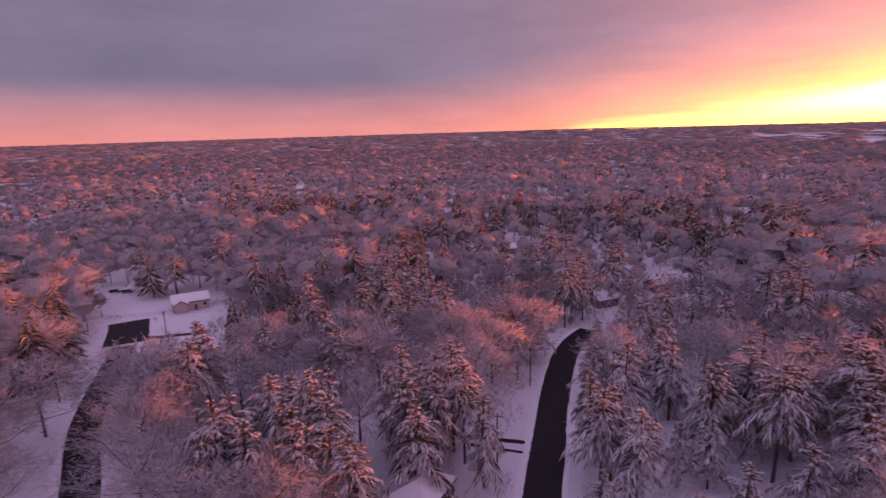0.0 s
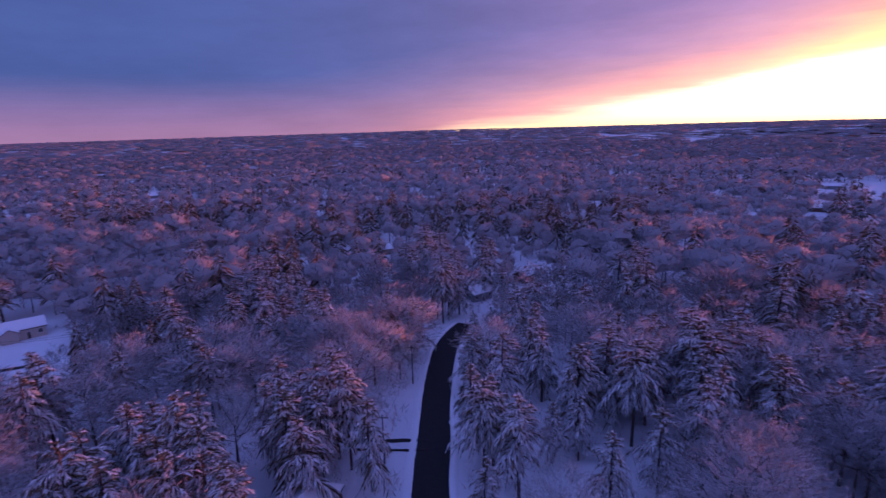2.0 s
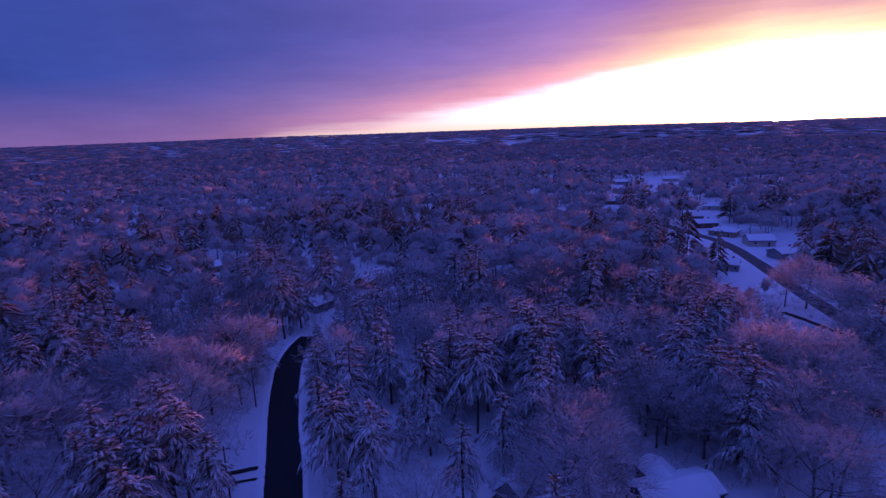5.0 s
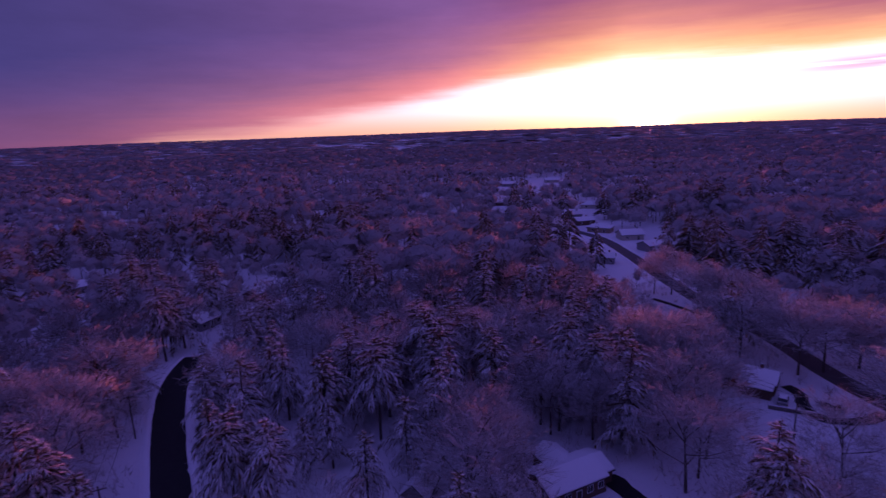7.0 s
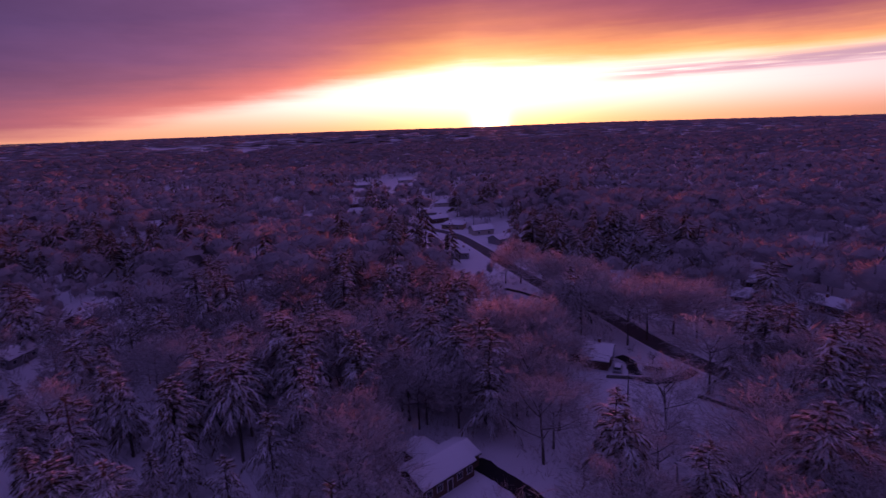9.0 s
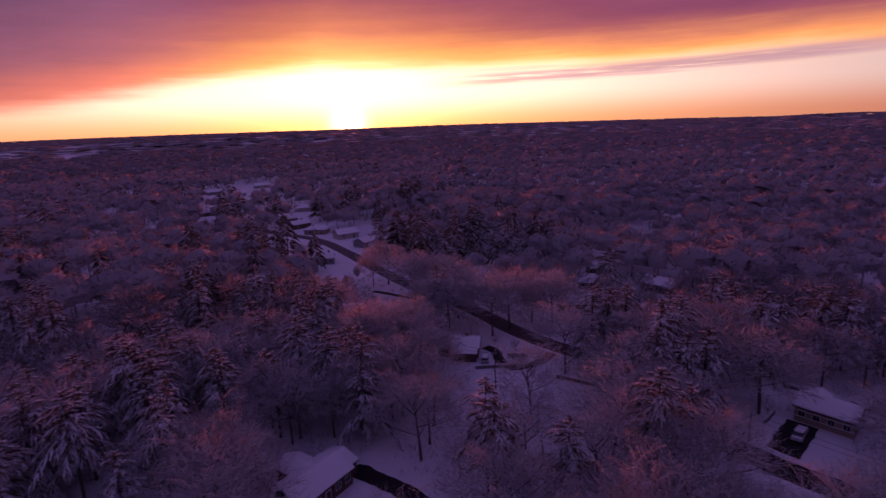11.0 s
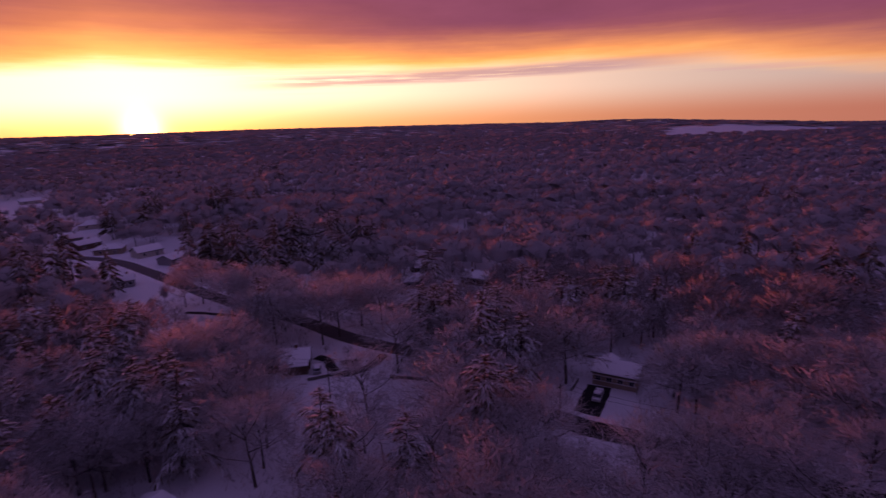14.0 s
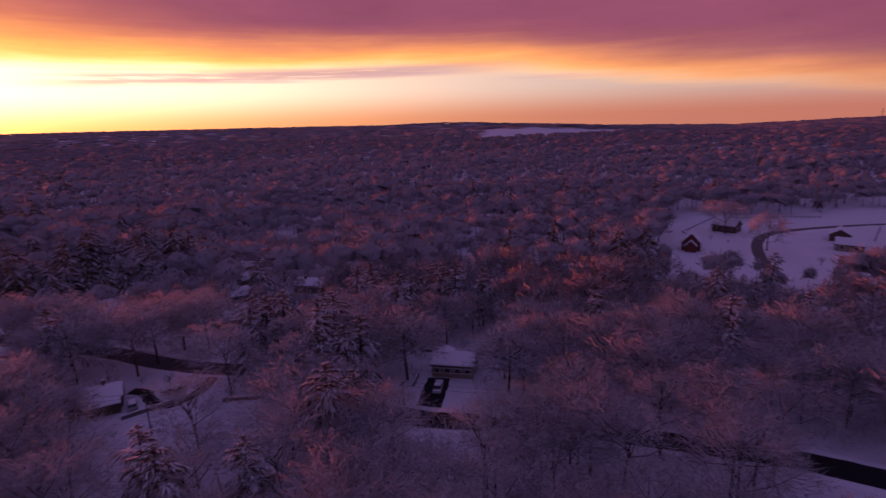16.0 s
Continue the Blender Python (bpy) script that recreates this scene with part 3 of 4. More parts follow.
def bare_shape(seed, height, limbs, boughs, twigs, tufts, thick, fuzz=0, fine=0.08):
    """A frosted leafless tree: wood (trunk and limbs) and crown (branches and twigs)."""
    rng = np.random.default_rng(seed)
    fork = height * rng.uniform(0.16, 0.26)
    lean = rng.normal(0, 0.03, 2)
    trunk_p = np.array([[0, 0, -0.3], [lean[0] * fork, lean[1] * fork, fork]])
    top = np.array([[lean[0] * height, lean[1] * height, height * 0.66]])
    wood = [tubes(trunk_p[:1], trunk_p[1:], [0.17], [0.13], 6), tubes(trunk_p[1:], top, [0.13], [0.04], 5)]
    t = np.sort(rng.uniform(0.0, 0.95, (limbs, 1)), 0)
    p = trunk_p[1:] + (top - trunk_p[1:]) * t
    a = np.arange(limbs) * 2.4 + rng.uniform(0, 0.8, limbs)
    rise = 0.30 + 0.75 * t[:, 0] + rng.uniform(-0.1, 0.25, limbs)
    d = np.stack([np.cos(a) * np.cos(rise), np.sin(a) * np.cos(rise), np.sin(rise)], 1)
    ln = height * rng.uniform(0.34, 0.46, (limbs, 1)) * (1.1 - 0.35 * t)
    mid = p + d * ln * 0.5
    d2 = unit(d + [[0, 0, 0.4]])
    q = mid + d2 * ln * 0.5
    one = np.ones(limbs)
    wood += [tubes(p, mid, 0.07 * one, 0.05 * one, 4), tubes(mid, q, 0.05 * one, 0.025 * one, 3)]
    # branches off the limbs
    s = rng.uniform(0.2, 1.0, (limbs * boughs, 1))
    pl, ql = np.repeat(p, boughs, 0), np.repeat(q, boughs, 0)
    bp = pl + (ql - pl) * s
    bd = unit(spread(rng, d2, 0.9, boughs) + [[0, 0, 0.10]])
    bl = height * rng.uniform(0.12, 0.24, (len(bp), 1))
    bq = bp + bd * bl
    crown = [slivers(bp, bq, 0.09 * np.ones(len(bp)), rng)]
    # twigs, and the finest sprays on them
    s = rng.uniform(0.15, 1.05, (len(bp) * twigs, 1))
    tp = np.repeat(bp, twigs, 0) + np.repeat(bq - bp, twigs, 0) * s
    td = unit(spread(rng, bd, 0.85, twigs) + [[0, 0, 0.08]])
    tl = height * 0.085 * rng.uniform(0.5, 1.3, (len(tp), 1))
    tq = tp + td * tl
    crown.append(slivers(tp, tq, thick * rng.uniform(0.7, 1.4, len(tp)), rng))
    if tufts:
        s = rng.uniform(0.2, 1.0, (len(tp) * tufts, 1))
        fp = np.repeat(tp, tufts, 0) + np.repeat(tq - tp, tufts, 0) * s
        fq = fp + spread(rng, td, 0.9, tufts) * np.repeat(tl, tufts, 0) * rng.uniform(0.35, 0.8, (len(fp), 1))
        crown.append(slivers(fp, fq, thick * 1.35 * rng.uniform(0.7, 1.3, len(fp)), rng))
    if fuzz:
        c, way = dome(rng, fuzz, height, -0.35)
        way = unit(way * [1, 1, 0.7] + [0, 0, 0.35] + rng.normal(0, 0.45, (fuzz, 3)))
        crown.append(slivers(c - way * 0.5, c + way * rng.uniform(0.5, 1.3, (fuzz, 1)), fine * rng.uniform(0.7, 1.3, fuzz), rng))
    return join(*wood), join(*crown)


def fingers(base, way, ln, wd, sag, rng):
    """Folded, drooping blades: two triangles each, raised along the middle."""
    side = unit(np.cross(way, [[0, 0, 1.0]])) * np.reshape(wd, (-1, 1))
    ln = np.reshape(ln, (-1, 1))
    mid = base + way * ln * 0.45 - [[0, 0, 0.0]]
    tip = base + way * ln - np.reshape(sag, (-1, 1)) * ln * [[0, 0, 1.0]]
    drop = np.reshape(wd, (-1, 1)) * [[0, 0, 0.6]]
    v = np.stack([base, mid + side - drop, tip, mid - side - drop], 1).reshape(-1, 3)
    b = np.arange(len(base))[:, None] * 4
    f = np.concatenate([b + [[0, 1, 2]], b + [[0, 2, 3]]], 1).reshape(-1, 3)
    return v, f


def pine_shape(seed, height, whorls, per, stations, bare=0.3, wide=0.2):
    """A pine under snow: wood, needles and the snow hanging in strands on its boughs."""
    rng = np.random.default_rng(seed)
    sway = rng.normal(0, 0.25, 2)
    mid = np.array([[*sway, height * 0.55]])
    wood = [tubes(np.array([[0, 0, -0.3]]), mid, [0.27], [0.19], 6), tubes(mid, np.array([[0, 0, height * 0.97]]), [0.19], [0.03], 5)]
    z = np.repeat(np.linspace(bare, 0.985, whorls), per)
    z = np.clip(z + rng.normal(0, 0.014, len(z)), bare - 0.04, 0.99) * height
    n = len(z)
    h = np.clip((z / height - bare) / (1 - bare), 0, 1)
    az = rng.uniform(0, 2 * np.pi, n)
    lobes = 1 + 0.28 * np.sin(2 * az + rng.uniform(0, 6)) + 0.18 * np.sin(3 * az + 9 * h + rng.uniform(0, 6))
    ln = height * wide * np.clip((1 - h) ** 0.62, 0.12, 1) * rng.uniform(0.5, 1.2, n) * lobes * np.where(h < 0.15, 0.75, 1.0)
    out = np.stack([np.cos(az), np.sin(az), 0 * az], 1)
    lat = np.stack([-out[:, 1], out[:, 0], 0 * az], 1)
    start = np.stack([0 * z, 0 * z, z], 1)
    rise = rng.uniform(0.1, 0.45, n) + 0.75 * h ** 2
    sag = rng.uniform(0.75, 1.35, n) * (1 - 0.65 * h)

    def along(s):
        return start + out * (ln * s)[:, None] + np.stack([0 * ln, 0 * ln, ln * (rise * s - sag * s * s)], 1)

    wood += [tubes(start, along(0.5), 0.06 * np.ones(n), 0.035 * np.ones(n), 3)]
    needles, load = [], []
    for s in np.linspace(0.2, 1.0, stations):
        b = along(s)
        fwd = unit(out + np.stack([0 * ln, 0 * ln, rise - 2 * sag * s], 1))
        ks = (-1, 0, 1) if s > 0.5 else (-1, 1)
        for k in ks:
            for store, share, up in ((needles, 0.72, 0.0), (load, None, 0.22)):
                way = unit(fwd + lat * (k * rng.uniform(0.25, 0.85, n))[:, None] + rng.normal(0, 0.2, (n, 3)) - [[0, 0, 0.15]])
                fl = (0.27 * ln + 0.48) * rng.uniform(0.65, 1.45, n) * (1.2 - 0.35 * s) * (1 - 0.25 * h)
                wd = (0.020 * fl + 0.028) * rng.uniform(0.7, 1.35, n)
                keep = rng.uniform(size=n) < (np.clip(share + 0.6 * (h - 0.45), share - 0.1, 1) if share else 1.0 - 0.92 * h ** 2.0)
                store.append(fingers((b + [[0, 0, up]])[keep], way[keep], fl[keep], wd[keep] * (2.0 if up else 1.3), (rng.uniform(0.25, 0.85, n) * (1 - 0.6 * h))[keep], rng))
    tipn = 9
    a = rng.uniform(0, 6.28, tipn)
    way = unit(np.stack([np.cos(a), np.sin(a), rng.uniform(0.5, 2.0, tipn)], 1))
    needles.append(fingers(np.tile([[0, 0, height * 0.95]], (tipn, 1)), way, rng.uniform(0.6, 1.2, tipn), 0.13 * np.ones(tipn), 0.1 * np.ones(tipn), rng))
    return join(*wood), join(*needles), join(*load)


def tree_thing(name, shapes, mats, names, label, category, group, heart=0.0):
    top = empty(name, Matrix(), label, category, group)
    for (v, f), m, nm in zip(shapes, mats, names):
        if heart and m is FROST:
            f = outward(v, f, [0, 0, heart])
        ob = new(nm, tri_mesh(nm, v, f, [m]))
        if heart and m is FROST:
            softened(ob.data, v, f, [0, 0, heart])
        ob.parent = top
    return top


def placed(x, y, turn, s, sz=None):
    return pose(x, y, 0, 0, 0, turn) @ Matrix.Diagonal((s, s, sz or s, 1))


# pines that stand out: x, y; about 20 m tall
PINES_WEST = [(-32, 88), (-28, 88), (-23, 82), (-18, 73), (-15, 70), (-32, 75), (-35, 73), (-37, 72), (-5, 94), (-2, 92), (3, 88), (6, 81), (-8, 88), (-5, 79),
              (44, 215), (49, 208), (34, 189), (44, 162), (37, 156), (-16, 181), (-8, 176), (-24, 182), (-15, 145), (-10, 142), (-23, 149), (-4, 141), (0, 131),
              (-30, 129), (-24, 110), (-53, 110), (-52, 101), (-42, 117), (-104, 200), (-49, 229), (-37, 142), (-29, 122), (-26, 76), (-21, 88), (-9, 98), (-19, 167)]
PINES_MIDDLE = [(26, 89), (28, 82), (29, 72), (35, 96), (46, 85), (56, 91), (55, 80), (50, 65), (70, 80), (66, 71), (85, 83), (81, 98), (71, 98), (67, 105),
                (41, 200), (40, 161), (126, 281), (59, 180), (95, 150), (107, 154), (79, 72), (92, 76), (93, 62), (97, 57), (116, 74), (61, 100), (76, 88), (88, 92)]
PINES_EAST = [(47, 86), (58, 93), (71, 79), (98, 146), (96, 137), (104, 107), (118, 109), (112, 88), (120, 70), (97, 54), (89, 53),
              (236, 95), (201, 62), (145, 47), (111, 73), (215, 35), (72, 15), (224, 100), (106, 66), (84, 64), (100, 92), (128, 92)]
PINES_SOUTH = [(75, 17), (72, 4), (108, -11), (104, -16), (133, 2), (130, -2), (133, -6), (133, -16), (143, -27), (133, -36), (143, -53), (136, -54), (117, 69), (96, 51),
               (81, 86), (67, 77), (72, 85), (82, 74), (259, 62), (242, 50), (81, -9), (217, 72), (125, 101), (104, -78), (83, -99), (135, -62), (141, -50), (156, -34),
               (113, -12), (106, -20), (139, -3), (138, 1), (84, -14), (333, -147), (279, -200), (253, 63), (254, 42)]
PINES_STAND = [(-25, 85), (-21, 78), (-27, 80), (-30, 83), (-24, 75), (-30, 71), (-35, 79), (-19, 77), (-13, 66), (-22, 70), (-2, 86), (1, 92), (-7, 84), (-11, 93)]
PINES_LANE = [(-120, 207), (-40, 149), (-25, 166), (-15, 158), (-4, 151), (-23, 142), (-14, 131), (-55, 282), (-41, 271), (47, 178), (34, 203), (64, 189), (134, 290), (170, 262),
              (-58, 118), (-56, 105), (46, 107), (107, 159), (63, 195), (-48, 239), (-25, 295), (-21, 195), (-15, 176), (-10, 167), (1, 143), (87, 133), (79, 92)]
PINES_BEYOND = [(62, 86), (46, 101), (127, 73), (103, 53), (133, 87), (113, 105), (132, 101), (138, 139), (191, 173), (206, 163), (200, 150), (179, 278), (186, 273), (138, 309),
                (122, -17), (146, -33), (141, -42), (91, 46), (223, 78), (251, 58), (222, 39), (234, 23), (59, 66), (76, 68), (172, -2), (125, 2), (267, 64), (243, 43)]
PINES = np.array(PINES_STAND + PINES_LANE + PINES_BEYOND + PINES_WEST + PINES_MIDDLE + PINES_EAST + PINES_SOUTH, float)

trees = np.random.default_rng(11)
pine_kinds = [tree_thing("pine_tree", pine_shape(20 + k, 20.0, 15, 5, 8, b, w), (BARK, NEEDLES, LOAD), ("trunk", "needles", "snow_load"),
                         "tall pine with drooping boughs loaded with snow", "pine tree", "snowy pines") for k, (b, w) in enumerate(((0.34, 0.22), (0.42, 0.21), (0.27, 0.23), (0.46, 0.20)))]
used = 0
for x, y in PINES:
    s = trees.uniform(0.90, 1.10)
    ob = pine_kinds[used] if used < 4 else None
    m = placed(x, y, trees.uniform(0, 360), s * trees.uniform(0.98, 1.22), s)
    if ob:
        ob.matrix_basis = m
    else:
        copy_thing(pine_kinds[used % 4], m)
    used += 1
# more pines among them
x, y = scatter(trees, 55, 190, -46, 150, 14.0)
d = np.array([noise.noise((a * 0.018, b * 0.018, 3.3)) for a, b in zip(x, y)])
thick = (x > 18) & (x < 118) & (y > 52) & (y < 135)      # the pine stand beside the lane
ok = (d > np.where(thick, -0.12, 0.2)) & ~blocked(x, y, 2.5, 0.3) & (np.hypot(x[:, None] - PINES[:, 0], y[:, None] - PINES[:, 1]).min(1) > 5)
FILL = np.stack([x[ok], y[ok]], 1)
for x, y in FILL:
    s = trees.uniform(0.62, 0.95)
    copy_thing(pine_kinds[int(trees.integers(4))], placed(x, y, trees.uniform(0, 360), s * trees.uniform(0.9, 1.1), s))
PINES = np.vstack([PINES, FILL])

# leafless trees near by
bare_kinds = [tree_thing("bare_tree", bare_shape(40 + k, 13.0, 8, 6, 9, 3, 0.055, 750, 0.06), (BARK, FROST), ("trunk", "crown"),
                         "leafless deciduous tree with frosted twigs in snow", "bare tree", "frosted bare trees", 5.5) for k in range(5)]
BIG = [(84, 50), (80, 57), (88, 46), (73, 62), (90, 53), (180, 84), (183, 79), (150, 51), (148, 45), (143, 43), (70, -45), (66, -50), (52, -66), (141.1, 29.6), (153.2, 20.0), (122.1, 7.8), (115.7, 51.3), (98.7, 13.0), (155.9, 38.8), (162.1, 49.1), (150.7, 13.6), (110.8, 54.9), (94.8, 39.6), (122.2, 47.4), (146.6, 25.7), (6, 108), (11, 120), (3, 124), (19, 136), (-2, 103), (193.5, -221), (160, -208), (-70, 110), (-54, 86), (163, 52), (170, 60), (166, 63), (-58, 97), (-84, 101), (-62, 108), (-112, 134), (-104, 128), (61, -76), (69, -42), (65, -64), (55, -80), (77, -14), (82, -8), (89, -94), (58, 65), (60, 56), (-16, 117), (66, -30), (60, -52), (74, -52)]
x, y = scatter(trees, 46, 150, -48, 158, 7.9)
ok = ~blocked(x, y, 3.0, 0.22) & (np.hypot(x[:, None] - PINES[:, 0], y[:, None] - PINES[:, 1]).min(1) > 3.2)
ok &= ~((x > -42) & (x < 62) & (y > 58) & (y < 128) & (trees.uniform(size=len(x)) < np.where(x > 14, 0.86, 0.6)))      # open snow between the pines beside the lane
spots = np.stack([x[ok], y[ok]], 1)
spots = spots[np.argsort(np.hypot(spots[:, 0], spots[:, 1]))]
NEAR_BARE = np.vstack([np.array(BIG, float), spots[:230]])
LOW = blocked(NEAR_BARE[:, 0], NEAR_BARE[:, 1], 3.0, 0.34)      # trees kept low so the camera sees the openings behind them
REACH = float(np.hypot(*spots[min(229, len(spots) - 1)]))
full_kinds = [tree_thing("bare_tree", bare_shape(50 + k, 13.0, 8, 6, 7, 3, 0.085, 800, 0.14), (BARK, FROST), ("trunk", "crown"),
                         "leafless deciduous tree with a thick frosted crown", "bare tree", "frosted bare trees", 5.5) for k in range(3)]
stood = set()
for i, (x, y) in enumerate(NEAR_BARE):
    s = (trees.uniform(0.34, 0.5) if LOW[i] else trees.uniform(0.8, 1.2)) if i >= len(BIG) else 1.15
    m = placed(x, y, trees.uniform(0, 360), s * trees.uniform(1.1, 1.35), s)
    kind = (full_kinds if math.hypot(x, y) > 105 else bare_kinds)[int(trees.integers(3 if math.hypot(x, y) > 105 else 5))]
    if kind in stood:
        copy_thing(kind, m)
    else:
        kind.matrix_basis = m
        stood.add(kind)


# ---------------------------------------------------------------- woods
def planted(shapes, x, y, s, rng, heart=0.0):
    """Copies of the shapes, each a list of (points, triangles) by material, set out as one mesh."""
    vs, fs, ms, hs, n = [], [], [], [], 0
    z = ground_z(x, y)
    pick = rng.integers(len(shapes), size=len(x))
    turn = rng.uniform(0, 2 * np.pi, len(x))
    tall = s ** 0.45 * rng.uniform(0.88, 1.1, len(x))
    for k, shape in enumerate(shapes):
        w = np.flatnonzero(pick == k)
        c, e = np.cos(turn[w])[:, None], np.sin(turn[w])[:, None]
        for m, (v, f) in enumerate(shape):
            px = (v[:, 0] * c - v[:, 1] * e) * s[w, None] + x[w, None]
            py = (v[:, 0] * e + v[:, 1] * c) * s[w, None] + y[w, None]
            pz = v[:, 2] * tall[w, None] + z[w, None]
            vs.append(np.stack([px, py, pz], -1).reshape(-1, 3))
            fs.append((f[None] + (np.arange(len(w)) * len(v))[:, None, None]).reshape(-1, 3) + n)
            ms.append(np.full(len(w) * len(f), m))
            mid = np.stack([x[w], y[w], z[w] + heart * tall[w]], 1)
            hs.append(np.repeat(mid, len(v), 0))
            n += len(w) * len(v)
    return np.vstack(vs), np.vstack(fs), np.concatenate(ms), np.vstack(hs)


def woods(name, label, shapes, x, y, s, mats, seed, heart=0.0):
    if heart:
        shapes = [[(v, outward(v, f, [0, 0, heart])) if m == 0 else (v, f) for m, (v, f) in enumerate(shape)] for shape in shapes]
    v, f, m, h = planted(shapes, x, y, s, np.random.default_rng(seed), heart)
    me = tri_mesh(name, v, f, mats, m)
    if heart:
        softened(me, v, f, h)
    tagged(new(name, me), label, "woods", kind="stuff")


def simple_bare(seed, height, sprays, width, sides=7, rings=3):
    """A frosted leafless crown seen from some way off, over its trunk."""
    rng = np.random.default_rng(seed)
    wood = tubes(np.array([[0, 0, -0.3]]), np.array([[0, 0, height * 0.45]]), [0.17], [0.1], 3)
    turns = rng.uniform(0, 6, 3)
    p, way = dome(rng, sprays, height, -0.45, 0.62, turns)
    mass = massed(rng, height, sides, rings, -0.45, turns, 0.72)
    way = unit(way + [0, 0, 0.35] + rng.normal(0, 0.45, (sprays, 3)))
    ln = height * rng.uniform(0.05, 0.12, (sprays, 1))
    return [join(mass, slivers(p - way * ln, p + way * ln, width * rng.uniform(0.6, 1.4, sprays), rng)), wood]


def simple_pine(seed, height, n, broad):
    rng = np.random.default_rng(seed)
    h = rng.uniform(0, 1, n) ** 1.2
    a = rng.uniform(0, 6.28, n)
    out = np.stack([np.cos(a), np.sin(a), 0 * a], 1)
    ln = height * 0.25 * np.clip((1 - h) ** 0.75, 0.14, 1) * rng.uniform(0.7, 1.2, n)
    b = np.stack([0 * h, 0 * h, height * (0.18 + 0.80 * h)], 1) + out * (ln * 0.12)[:, None]
    way = unit(out + np.stack([0 * a, 0 * a, rng.uniform(-0.1, 0.25, n)], 1))
    needles = fingers(b, way, ln, broad * 1.15 * ln + 0.12, rng.uniform(0.5, 0.9, n), rng)
    k = rng.uniform(size=n) < 0.95 - 0.8 * h ** 2
    load = fingers(b[k] + [[0, 0, 0.12]], way[k], ln[k] * 0.95, broad * 0.8 * ln[k] + 0.08, rng.uniform(0.5, 0.85, k.sum()), rng)
    wood = tubes(np.array([[0, 0, -0.3]]), np.array([[0, 0, height * 0.7]]), [0.24], [0.1], 3)
    return [needles, load, wood]


def clump(seed, width, height, crowns, n, size, broad):
    """A stand of far crowns."""
    rng = np.random.default_rng(seed)
    out = []
    for _ in range(crowns):
        h = height * rng.uniform(0.75, 1.15)
        turns = rng.uniform(0, 6, 3)
        c, way = dome(rng, n, h, 0.1, 0.85, turns)
        way = unit(way + [0, 0, 0.5] + rng.normal(0, 0.4, (n, 3)))
        v, f = massed(rng, h, 6, 2, 0.0, turns, 0.82)
        s, at = width / height / (crowns ** 0.5) * broad, [*(rng.uniform(-0.42, 0.42, 2) * width), 0]
        c = c * [s, s, 1] + at
        out += [(v * [s, s, 1] + at, f), slivers(c - way * size * 0.7, c + way * size * 0.8, size * rng.uniform(0.5, 1.0, n), rng)]
    return [join(*out)]


wood_rng = np.random.default_rng(5)


def is_pine(x, y, level):
    south = np.clip((np.degrees(np.arctan2(x, y)) - 62) / 24, 0, 1) * 0.34      # stands of pine grow rarer to the south
    return np.array([0.7 * noise.noise((a * 0.012, b * 0.012, 7.7)) + 0.8 * noise.noise((a * 0.09, b * 0.09, 1.7)) for a, b in zip(x, y)]) > level + south


def plant_ring(r0, r1, a0, a1, gap, margin, reach, bare_shapes, pine_shapes, level, seed, label):
    x, y = scatter(wood_rng, r0, r1, a0, a1, gap)
    ok = ~blocked(x, y, margin, reach * 0.5)
    ok &= np.hypot(x[:, None] - PINES[:, 0], y[:, None] - PINES[:, 1]).min(1) > 3.5
    ok &= np.hypot(x[:, None] - NEAR_BARE[:, 0], y[:, None] - NEAR_BARE[:, 1]).min(1) > 4.0
    x, y = x[ok], y[ok]
    in_sightline = blocked(x, y, 0.0, reach * 1.6) if reach else np.zeros(len(x), bool)      # trees before the openings, shrunk to keep these in the camera's view
    if r0 >= 190:      # farther off most of them are dropped, for the same view
        stay = ~in_sightline | (wood_rng.uniform(size=len(x)) < 0.35)
        x, y, in_sightline = x[stay], y[stay], in_sightline[stay]
    pine = is_pine(x, y, level) & ~in_sightline
    s = wood_rng.uniform(0.6, 1.5, len(x)) * (1.22 if r0 >= 190 else 1.0)
    s *= 1 + 0.55 * np.array([noise.noise((a * 0.02, c * 0.02, 5.5)) for a, c in zip(x, y)])      # stands of older and younger trees
    s[pine] *= 0.85
    s[in_sightline] *= 0.42
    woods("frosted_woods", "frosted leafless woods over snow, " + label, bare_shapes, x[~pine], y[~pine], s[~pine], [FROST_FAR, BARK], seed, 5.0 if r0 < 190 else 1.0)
    woods("pine_woods", "dark pines with snow on their boughs, " + label, pine_shapes, x[pine], y[pine], s[pine], [NEEDLES, LOAD, BARK], seed + 1)


medium = [list(reversed(bare_shape(60 + k, 12.5, 7, 4, 4, 1, 0.14, 230, 0.3))) for k in range(5)]
plant_ring(REACH - 6, 190, -50, 158, 7.6, 1.4, 0.22, medium, [simple_pine(70 + k, 18.0, 180, 0.052) for k in range(4)], 0.26, 80, "beyond the lane")
plant_ring(190, 420, -52, 160, 10.2, 1.2, 0.15, [simple_bare(90 + k, 12.5, 125, 0.33) for k in range(7)], [simple_pine(100 + k, 18.5, 90, 0.085) for k in range(4)], 0.17, 110, "in the middle distance")
plant_ring(420, 800, -53, 161, 13.0, 1.0, 0.16, [simple_bare(190 + k, 12.5, 48, 0.62, 6, 3) for k in range(7)], [simple_pine(195 + k, 17.5, 24, 0.25) for k in range(4)], 0.17, 114, "farther off")
plant_ring(40, 260, 158, 180, 12.0, 2.0, 0.0, [simple_bare(90 + k, 13.0, 30, 0.6) for k in range(4)], [simple_pine(100 + k, 17.0, 30, 0.25) for k in range(4)], 0.24, 120, "behind the lane")
